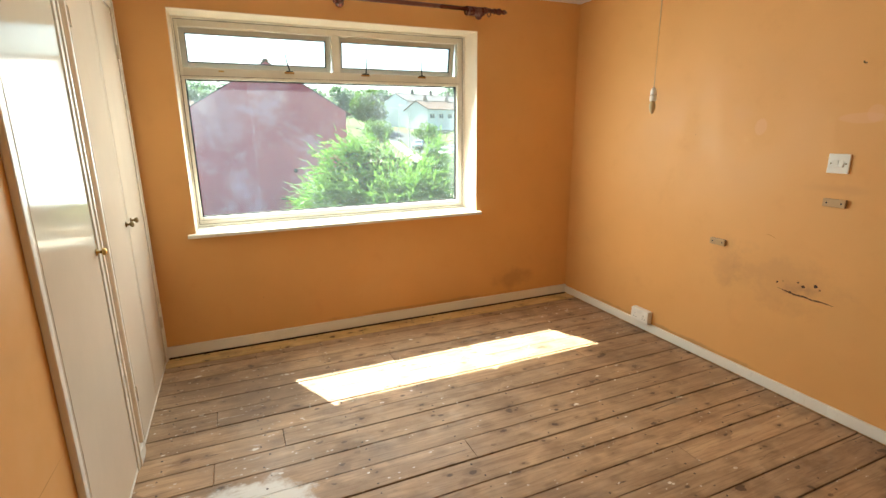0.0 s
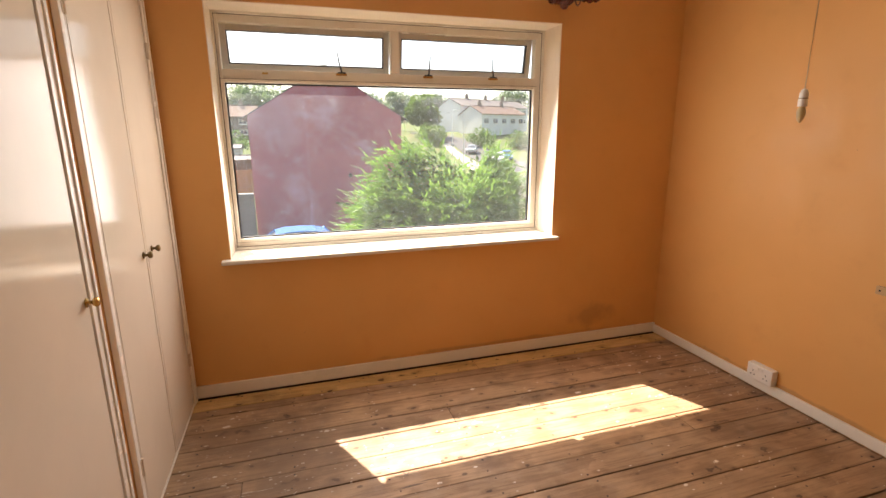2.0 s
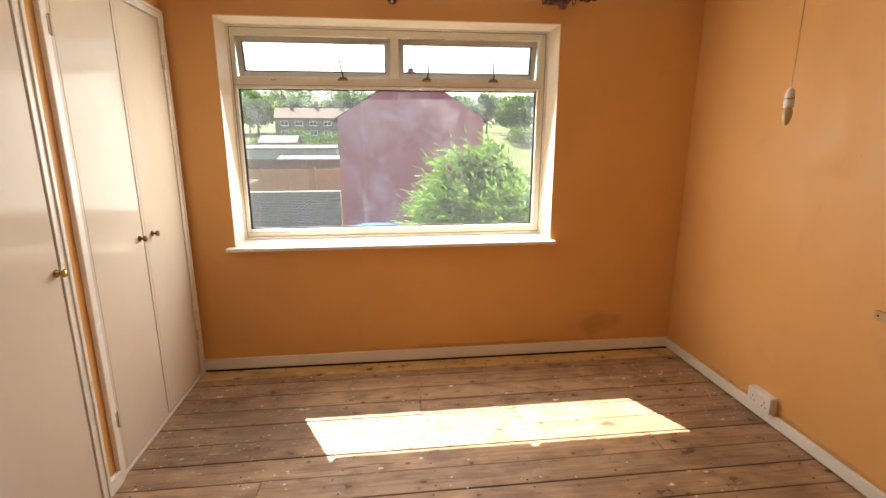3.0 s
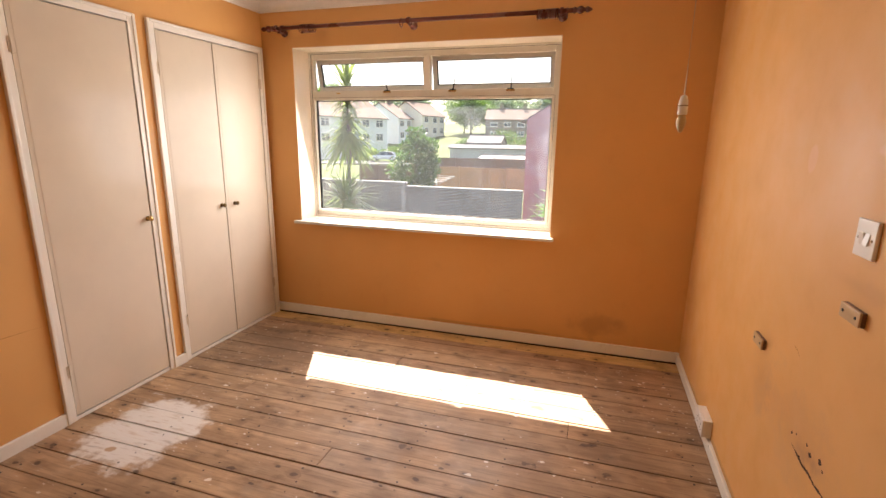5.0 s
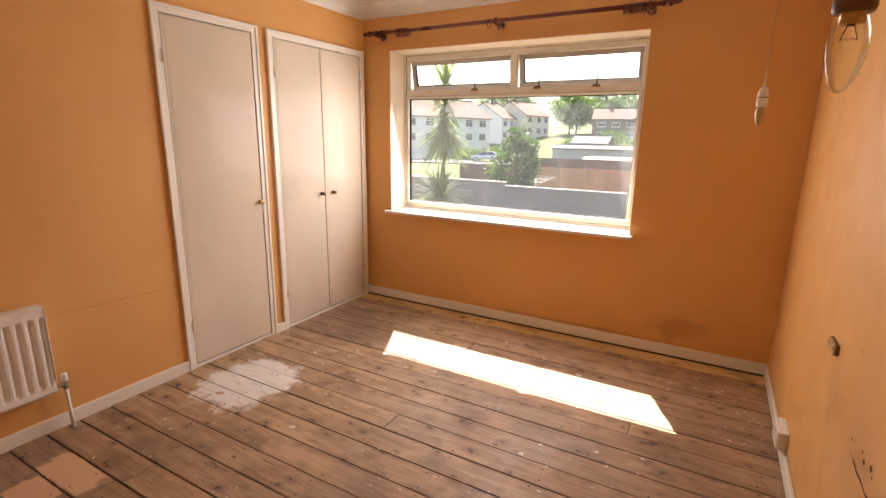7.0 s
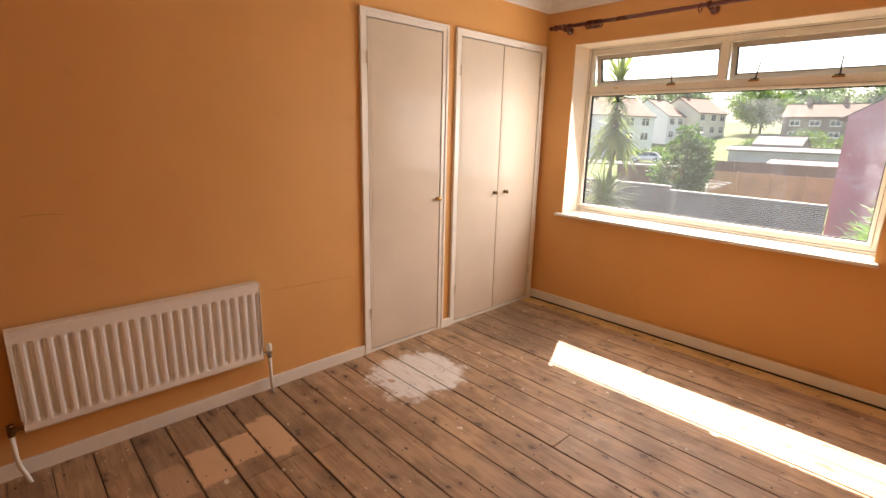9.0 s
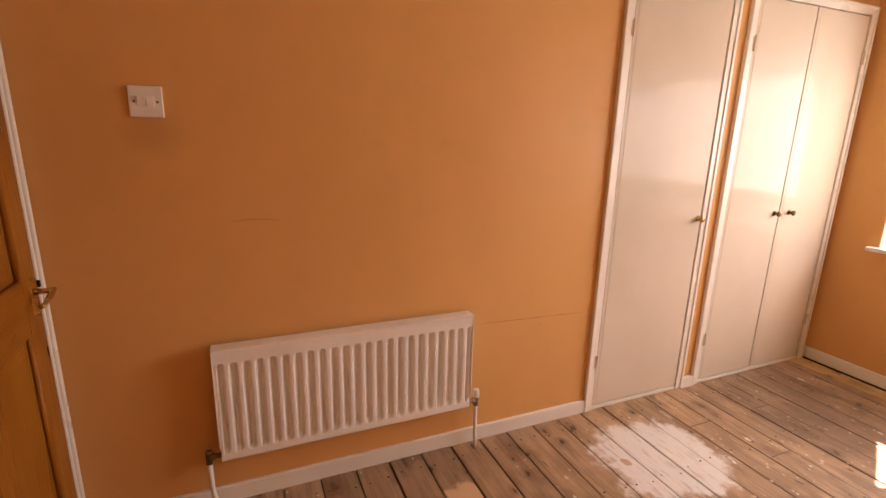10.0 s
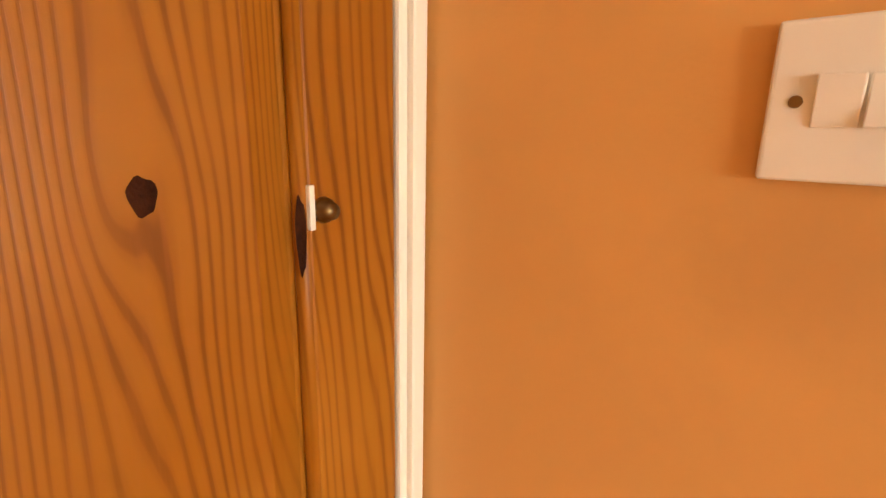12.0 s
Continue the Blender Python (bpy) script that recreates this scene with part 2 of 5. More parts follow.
    # bare, unstained patches where a fitting was taken up
    for c, r in (((0.42, 1.035, 0.0), (0.18, 0.069, 1.0)), ((0.415, 0.893, 0.0), (0.11, 0.069, 1.0)), ((0.44, 0.752, 0.0), (0.14, 0.068, 1.0)), ((0.47, 0.61, 0.0), (0.12, 0.06, 1.0))):
        bare = n.patch(w, c, r, 0.22, 9.0, 0.15)
        col = n.mix(n.maths("MULTIPLY", bare, 0.85 if c[1] > 0.7 else 0.4), col, (0.72, 0.46, 0.27))
    n.bump(n.maths("ADD", n.maths("MULTIPLY", fibre, 0.6), grain), 0.22, 0.002)
    rough = n.ramp(n.noise(w, 3.2, 5.0), 0.3, 0.7, 0.50, 0.66)
    return n.done(col, rough, 0.0, 0.4)


def pine(name, along=2, knots=((0.249, 1.358),)):
    """Varnished pine: wavy growth lines along one axis that part round the knots."""
    n = Nodes(name)
    w, p = n.world(), n.local(5.1)
    sep = n.add("SeparateXYZ")
    n.put(sep.inputs[0], w)
    u, v = (sep.outputs[0], sep.outputs[2]) if along == 2 else (sep.outputs[2], sep.outputs[0])
    for kx, kz in knots:
        dx = n.maths("SUBTRACT", u, kx)
        dz = n.maths("MULTIPLY", n.maths("SUBTRACT", v, kz), 0.42)
        d2 = n.maths("ADD", n.maths("MULTIPLY", dx, dx), n.maths("MULTIPLY", dz, dz))
        swell = n.maths("MULTIPLY", n.maths("POWER", 2.718, n.maths("MULTIPLY", d2, -1 / 0.034 ** 2)), 0.72)
        u = n.maths("ADD", kx, n.maths("MULTIPLY", dx, n.maths("SUBTRACT", 1.0, swell)))
    stretch = (5.0, 5.0, 0.75) if along == 2 else (0.75, 5.0, 5.0)
    slow = n.noise(scaled(n, p, *stretch), 0.9, 2.0, 0.45)
    ripple = n.noise(scaled(n, p, *[k * 3.0 for k in stretch]), 1.1, 3.0, 0.5)
    phase = n.maths("ADD", n.maths("MULTIPLY", u, 640.0), n.maths("ADD", n.maths("MULTIPLY", slow, 175.0), n.maths("MULTIPLY", ripple, 13.0)))
    line = n.maths("ADD", n.maths("MULTIPLY", n.maths("SINE", phase), 0.5), 0.5)
    depth = n.ramp(n.noise(scaled(n, p, *[k * 1.5 for k in stretch]), 1.7, 3.0), 0.32, 0.68, 0.12, 1.0)
    late = n.maths("MULTIPLY", n.maths("ADD", n.maths("MULTIPLY", n.ramp(line, 0.15, 0.95), 0.45), n.maths("MULTIPLY", n.ramp(line, 0.75, 0.98), 0.55)), depth)
    fibre = n.noise(scaled(n, p, *((150.0, 150.0, 5.0) if along == 2 else (5.0, 150.0, 150.0))), 1.5, 4.0)
    col = n.mix(n.ramp(n.noise(p, 3.0, 4.0), 0.35, 0.7), (0.315, 0.106, 0.009), (0.375, 0.144, 0.018))
    col = n.mix(n.maths("MULTIPLY", late, 0.72), col, (0.13, 0.030, 0.003))
    col = n.mix(n.ramp(fibre, 0.45, 0.75, 0.0, 0.25), col, (0.34, 0.11, 0.018))
    n.bump(n.maths("SUBTRACT", 1.0, late), 0.12, 0.001)
    return n.done(col, n.ramp(fibre, 0.3, 0.7, 0.34, 0.46), 0.0, 0.25)


def gloss_paint(name, colour, rough, dirt=0.25, spec=0.5):
    n = Nodes(name)
    p = n.world()
    big, fine = n.noise(p, 2.2, 5.0, 0.6), n.noise(p, 120.0, 3.0)
    col = n.mix(n.ramp(big, 0.35, 0.75), colour, tuple(c * 0.93 for c in colour))
    scuff = n.ramp(n.noise(scaled(n, p, 14.0, 14.0, 3.0), 2.0, 7.0, 0.7), 0.62, 0.74)
    col = n.mix(n.maths("MULTIPLY", scuff, dirt), col, (0.42, 0.33, 0.22))
    n.bump(n.maths("ADD", n.maths("MULTIPLY", fine, 0.15), n.noise(scaled(n, p, 1.0, 9.0, 1.4), 2.0, 2.0)), 0.06, 0.004)
    return n.done(col, n.ramp(big, 0.3, 0.7, rough * 0.8, rough * 1.3), 0.0, spec)


def window_glass(name, film=0.017, smear=0.055, shine=0.9):
    n = Nodes(name)
    p = n.world()
    tr, gl, tl = n.add("BsdfTransparent"), n.add("BsdfGlossy"), n.add("BsdfTranslucent")
    gl.inputs["Roughness"].default_value = 0.02
    tl.inputs["Color"].default_value = (0.84, 0.91, 1.0, 1)
    tr.inputs["Color"].default_value = (0.96, 0.98, 0.97, 1)
    dust = n.ramp(n.noise(scaled(n, p, 1.0, 1.0, 0.45), 3.6, 8.0, 0.68, 0.6), 0.50, 0.78)
    spots = n.ramp(n.voronoi(p, 30.0), 0.16, 0.09)
    spots = n.maths("MULTIPLY", spots, n.ramp(n.noise(p, 5.0), 0.5, 0.62, 0.0, 0.6))
    fac = n.maths("ADD", film, n.maths("MULTIPLY", n.maths("MAXIMUM", dust, spots), smear))
    a, b = n.add("MixShader"), n.add("MixShader")
    n.put(a.inputs[0], fac), n.put(a.inputs[1], tr.outputs[0]), n.put(a.inputs[2], tl.outputs[0])
    fr = n.add("Fresnel")
    fr.inputs["IOR"].default_value = 1.45
    n.put(b.inputs[0], n.maths("MULTIPLY", fr.outputs[0], shine)), n.put(b.inputs[1], a.outputs[0]), n.put(b.inputs[2], gl.outputs[0])
    n.put(n.out.inputs[0], b.outputs[0])
    return n.m


def masonry(name, colour, mortar, size, vary=0.3, joint=0.012):
    """Far brickwork and roof tiles, too distant to pick apart."""
    n = Nodes(name)
    g = n.world()
    s = n.add("SeparateXYZ")
    n.put(s.inputs[0], g)
    c = n.add("CombineXYZ")
    n.put(c.inputs[0], n.maths("ADD", s.outputs[0], s.outputs[1])), n.put(c.inputs[1], s.outputs[2])
    b = n.add("TexBrick")
    n.put(b.inputs["Vector"], c.outputs[0])
    b.inputs["Scale"].default_value = 1.0
    b.inputs["Brick Width"].default_value, b.inputs["Row Height"].default_value = size
    b.inputs["Mortar Size"].default_value = joint
    n.put(b.inputs["Color1"], colour), n.put(b.inputs["Color2"], tuple(k * (1 - vary) for k in colour)), n.put(b.inputs["Mortar"], mortar)
    col = n.mix(n.ramp(n.noise(g, 0.7, 6.0), 0.35, 0.75, 0.0, 0.45), b.outputs["Color"], tuple(k * 0.6 for k in colour))
    n.bump(n.maths("SUBTRACT", 1.0, b.outputs["Fac"]), 0.5, 0.02)
    return n.done(col, 0.85, 0.0, 0.2)


def render_coat(name, colour, streaks, amount, tone=0.8):
    """Painted render with weather streaks."""
    n = Nodes(name)
    p = n.world()
    run = n.ramp(n.noise(scaled(n, p, 1.0, 1.0, 0.22), 1.3, 8.0, 0.66, 0.8), 0.52, 0.72)
    blot = n.ramp(n.noise(p, 0.35, 5.0), 0.35, 0.7)
    col = n.mix(blot, colour, tuple(c * tone for c in colour))
    col = n.mix(n.maths("MULTIPLY", run, amount), col, streaks)
    fine = n.noise(p, 14.0, 6.0, 0.7)
    col = n.mix(n.ramp(fine, 0.62, 0.76, 0.0, amount), col, streaks)
    n.bump(fine, 0.3, 0.02)
    return n.done(col, 0.85, 0.0, 0.2)


def leaf(name, a, b, rough=0.5, thin=0.35):
    n = Nodes(name)
    p = n.local(9.0)
    col = n.mix(n.ramp(n.noise(p, 2.2, 5.0), 0.3, 0.7), a, b)
    col = n.mix(n.ramp(n.noise(p, 30.0), 0.4, 0.7, 0.0, 0.5), col, tuple(c * 0.6 for c in a))
    n.done(col, rough, 0.0, 0.3)
    tl = n.add("BsdfTranslucent")
    n.put(tl.inputs[0], n.mix(1.0, col, (1.5, 1.6, 0.8), "MULTIPLY"))
    ms = n.add("MixShader")
    ms.inputs[0].default_value = thin
    n.put(ms.inputs[1], n.bsdf.outputs[0]), n.put(ms.inputs[2], tl.outputs[0])
    n.put(n.out.inputs[0], ms.outputs[0])
    return n.m


def grassy():
    n = Nodes("grass_ground")
    p = n.world()
    col = n.mix(n.ramp(n.noise(p, 0.12, 6.0), 0.35, 0.7), (0.085, 0.115, 0.045), (0.15, 0.15, 0.08))
    col = n.mix(n.ramp(n.noise(p, 3.0, 6.0), 0.4, 0.75, 0.0, 0.6), col, (0.05, 0.09, 0.02))
    n.bump(n.noise(p, 6.0, 6.0), 0.5, 0.1)
    return n.done(col, 0.9, 0.0, 0.1)


WALL = wall_paint()
CEIL = plain("white_ceiling_paint", (0.80, 0.78, 0.74), 0.8, vary=0.05, grain=30)
BOARD = floor_wood("old_floor_boards")
NEW_BOARD = floor_wood("pale_edge_board", (0.70, 0.50, 0.24), (0.52, 0.33, 0.13), 0.22)
# black of the underfloor, also used as painted shade in narrow gaps
SUBFLOOR_SHADE = plain("black_underfloor_and_gap_shade", (0.03, 0.02, 0.015), 0.95)
CREAM = gloss_paint("cream_gloss_paint", (0.70, 0.61, 0.495), 0.11, 0.1, 0.15)
TRIM = gloss_paint("white_trim_paint", (0.84, 0.80, 0.72), 0.32, 0.25)
UPVC = gloss_paint("white_window_paint", (0.76, 0.715, 0.63), 0.30, 0.25)
GREY_SASH = plain("grey_aluminium", (0.56, 0.54, 0.51), 0.4, 0.25, 0.1)
SEAL = plain("black_rubber", (0.02, 0.02, 0.02), 0.6)
GLASS = window_glass("dusty_window_glass")
BULB_GLASS = window_glass("bulb_glass", 0.0, 0.01, 0.45)
FROSTED = plain("frosted_bulb_glass", (0.50, 0.38, 0.20), 0.3, 0.0, 0.08)
BRASS = plain("aged_brass", (0.62, 0.42, 0.16), 0.28, 1.0, 0.25, 60)
DARK_BRASS = plain("tarnished_brass", (0.22, 0.15, 0.07), 0.35, 1.0, 0.3, 60)
CHROME = plain("dull_chrome", (0.5, 0.5, 0.5), 0.3, 1.0, 0.2)
STEEL_DARK = plain("black_iron", (0.03, 0.03, 0.03), 0.5, 0.6)
PLASTIC = plain("white_plastic", (0.82, 0.79, 0.74), 0.32, 0.0, 0.05, 30, 0.0)
OLD_PLASTIC = plain("yellowed_plastic", (0.52, 0.34, 0.17), 0.4, 0.0, 0.1)
BROWN_PLASTIC = plain("brown_plastic", (0.16, 0.085, 0.045), 0.45, 0.0, 0.1)
RAD_PAINT = plain("radiator_enamel", (0.86, 0.825, 0.77), 0.33, 0.0, 0.05, 20, 0.02)
PINE, PINE_RAIL = pine("orange_pine"), pine("orange_pine_rail", 0, ((0.83, 0.30), (0.82, 0.62)))
KNOT = plain("dark_knot", (0.045, 0.012, 0.004), 0.7, 0.0, 0.6, 140, 0.8)
KNOT.node_tree.nodes["Principled BSDF"].inputs["Specular IOR Level"].default_value = 0.08
GROOVE_SHADE = plain("bead_groove_shade", (0.12, 0.085, 0.055), 0.9, 0.0, 0.4, 60)
MAHOGANY = plain("dark_red_stained_wood", (0.14, 0.032, 0.02), 0.28, 0.0, 0.35, 25)
CORD = plain("cream_flex", (0.62, 0.46, 0.28), 0.6)
WIRE = plain("tungsten_wire", (0.25, 0.2, 0.15), 0.4, 0.8)
CRACK = plain("cracked_plaster", (0.07, 0.035, 0.02), 0.9, 0.0, 0.4, 200)
PENCIL = plain("scratched_paint", (0.58, 0.285, 0.085), 0.7, 0.0, 0.2)


# ---- mesh helpers ----
def cuboid(bm, x0, x1, y0, y1, z0, z1):
    """An axis-aligned block added to bm; returns its vertices."""
    made = bmesh.ops.create_cube(bm, size=1.0)["verts"]
    for v in made:
        v.co = Vector(((x0 + x1) / 2 + v.co.x * (x1 - x0), (y0 + y1) / 2 + v.co.y * (y1 - y0), (z0 + z1) / 2 + v.co.z * (z1 - z0)))
    return made


def rounded(bm, width, segments=2):
    bmesh.ops.bevel(bm, geom=list(bm.edges), offset=width, segments=segments, profile=0.6, affect="EDGES", clamp_overlap=True)


def finish(name, bm, material, parent=None, smooth=False):
    bmesh.ops.recalc_face_normals(bm, faces=list(bm.faces))
    data = bpy.data.meshes.new(name)
    bm.to_mesh(data)
    bm.free()
    data.materials.append(material)
    if smooth:
        for f in data.polygons:
            f.use_smooth = True
    ob = new(name, data)
    if parent:
        ob.parent = parent
    return ob


def block(name, bounds, material, parent=None, bevel=0.0):
    bm = bmesh.new()
    cuboid(bm, *bounds)
    if bevel:
        rounded(bm, bevel)
    return finish(name, bm, material, parent)


def blocks(name, list_of_bounds, material, parent=None, bevel=0.0):
    bm = bmesh.new()
    for b in list_of_bounds:
        cuboid(bm, *b)
    if bevel:
        rounded(bm, bevel)
    return finish(name, bm, material, parent)


def revolve(bm, profile, m, segments=20):
    """Turns (radius, height) pairs round m's z axis."""
    rings = []
    for r, h in profile:
        if r < 1e-5:
            rings.append([bm.verts.new(m @ Vector((0, 0, h)))])
        else:
            rings.append([bm.verts.new(m @ Vector((r * math.cos(a), r * math.sin(a), h))) for a in [2 * math.pi * i / segments for i in range(segments)]])
    for a, b in zip(rings, rings[1:]):
        for i in range(segments):
            j = (i + 1) % segments
            if len(a) == 1 and len(b) == 1:
                break
            if len(a) == 1:
                bm.faces.new((a[0], b[i], b[j]))
            elif len(b) == 1:
                bm.faces.new((a[i], b[0], a[j]))
            else:
                bm.faces.new((a[i], a[j], b[j], b[i]))


def tube(bm, points, radius, segments=10):
    """A pipe along points; radius is one number or one for each point."""
    pts = [Vector(p) for p in points]
    radii = radius if isinstance(radius, (list, tuple)) else [radius] * len(pts)
    rings = []
    for i, p in enumerate(pts):
        way = (pts[min(i + 1, len(pts) - 1)] - pts[max(i - 1, 0)]).normalized()
        q = way.to_track_quat("Z", "Y")
        rings.append([bm.verts.new(p + q @ Vector((radii[i] * math.cos(a), radii[i] * math.sin(a), 0))) for a in [2 * math.pi * k / segments for k in range(segments)]])
    for a, b in zip(rings, rings[1:]):
        for k in range(segments):
            j = (k + 1) % segments
            bm.faces.new((a[k], a[j], b[j], b[k]))
    bm.faces.new(rings[0][::-1]), bm.faces.new(rings[-1])


def holder(name, m, label="", category="", group="", kind=""):
    """An Empty at a thing's base, to carry its parts."""
    ob = new(name)
    ob.matrix_world = m
    ob.empty_display_size = 0.05
    return tagged(ob, label, category, group, kind)


# ---- the room's shell ----
XE, YN, YS, ZC = 3.042, 3.580, -0.24, 2.385          # east, north, south walls; ceiling
WX0, WX1, WZ0, WZ1 = 0.257, 2.173, 0.759, 2.044    # window opening
CB1, CB2 = (1.845, 2.497), (2.588, 3.545)           # cupboard openings along the west wall
DX0, DX1, DZ = 0.038, 0.820, 1.985                # door leaf in the south wall

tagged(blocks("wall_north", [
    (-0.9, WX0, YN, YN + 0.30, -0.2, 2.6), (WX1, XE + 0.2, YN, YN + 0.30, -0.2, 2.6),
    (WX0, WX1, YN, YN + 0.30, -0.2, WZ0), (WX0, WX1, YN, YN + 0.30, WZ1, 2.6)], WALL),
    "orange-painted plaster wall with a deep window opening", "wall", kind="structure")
tagged(blocks("wall_west", [
    (-0.12, 0.0, YS - 0.2, CB1[0], -0.2, 2.6), (-0.12, 0.0, CB1[0], CB1[1], 2.04, 2.6), (-0.12, 0.0, CB1[1], CB2[0], -0.2, 2.6),
    (-0.12, 0.0, CB2[0], CB2[1], 2.04, 2.6), (-0.12, 0.0, CB2[1], YN, -0.2, 2.6),
    (-0.62, -0.60, CB1[0] - 0.1, YN, -0.2, 2.6), (-0.62, -0.12, CB1[0] - 0.12, CB1[0] - 0.1, -0.2, 2.6)], WALL),
    "peach-orange painted wall with two built-in cupboards", "wall", kind="structure")
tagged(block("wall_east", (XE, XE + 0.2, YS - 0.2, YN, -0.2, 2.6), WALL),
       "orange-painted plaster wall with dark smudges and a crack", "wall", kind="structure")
tagged(blocks("wall_south", [
    (0.0, 0.004, YS - 0.12, YS, -0.2, 2.6), (DX1 + 0.04, XE, YS - 0.12, YS, -0.2, 2.6), (0.004, DX1 + 0.04, YS - 0.12, YS, DZ + 0.05, 2.6)], WALL),
    "orange-painted plaster wall with a pine door", "wall", kind="structure")
tagged(block("wall_landing", (-0.3, 1.3, YS - 0.30, YS - 0.25, -0.2, 2.6), CEIL), "plain white wall beyond the door", "wall", kind="structure")
tagged(block("ceiling", (-0.9, XE + 0.2, YS - 0.3, 3.9, ZC, ZC + 0.2), CEIL), "white painted plaster ceiling", "ceiling", kind="structure")


def coving():
    """A moulded cove that runs round the head of the four walls."""
    profile = [(0.0, ZC - 0.098), (0.010, ZC - 0.098), (0.012, ZC - 0.088), (0.018, ZC - 0.084)]
    for i in range(9):
        a = math.pi / 2 * i / 8
        profile.append((0.018 + 0.062 * (1 - math.cos(a)), ZC - 0.082 + 0.064 * math.sin(a)))
    profile += [(0.086, ZC - 0.015), (0.094, ZC - 0.010), (0.096, ZC)]
    bm = bmesh.new()
    loops = []
    for d, z in profile:
        loops.append([bm.verts.new(c) for c in ((d, YS + d, z), (XE - d, YS + d, z), (XE - d, YN - d, z), (d, YN - d, z))])
    for a, b in zip(loops, loops[1:]):
        for i in range(4):
            bm.faces.new((a[i], a[(i + 1) % 4], b[(i + 1) % 4], b[i]))
    return tagged(finish("ceiling_coving", bm, CEIL), "white moulded plaster coving", "coving", kind="structure")


coving()

SK = 0.066
for nm, b in (("baseboard_north", (0.0, XE, YN - 0.016, YN, 0.009, SK + 0.012)), ("baseboard_east", (XE - 0.016, XE, YS, YN - 0.016, 0.009, SK)),
              ("baseboard_west", (0.0, 0.016, YS + 0.02, CB1[0], -0.005, SK)), ("baseboard_south", (DX1 + 0.08, XE - 0.016, YS, YS + 0.016, -0.005, SK))):
    tagged(block(nm, b, TRIM, bevel=0.004), "worn cream-white painted skirting board", "skirting", kind="structure")
# black block that puts the shade of the skirting gap into colour
tagged(block("baseboard_gap", (0.0, XE, YN - 0.010, YN - 0.001, -0.02, 0.0085), SUBFLOOR_SHADE), "black strip coloured for the shade under the skirting board", "gap", kind="structure")
tagged(block("baseboard_pier", (0.0, 0.020, CB1[1] + 0.002, CB2[0] - 0.002, -0.005, 0.06), TRIM, bevel=0.003),
       "cream-white plinth between the cupboards", "skirting", kind="structure")


# ---- window ----
def frame_ring(bm, x0, x1, z0, z1, w, y0, y1):
    """Four mitre-free bars round an opening."""
    cuboid(bm, x0, x0 + w, y0, y1, z0, z1)
    cuboid(bm, x1 - w, x1, y0, y1, z0, z1)
    cuboid(bm, x0 + w, x1 - w, y0, y1, z0, z0 + w)
    cuboid(bm, x0 + w, x1 - w, y0, y1, z1 - w, z1)


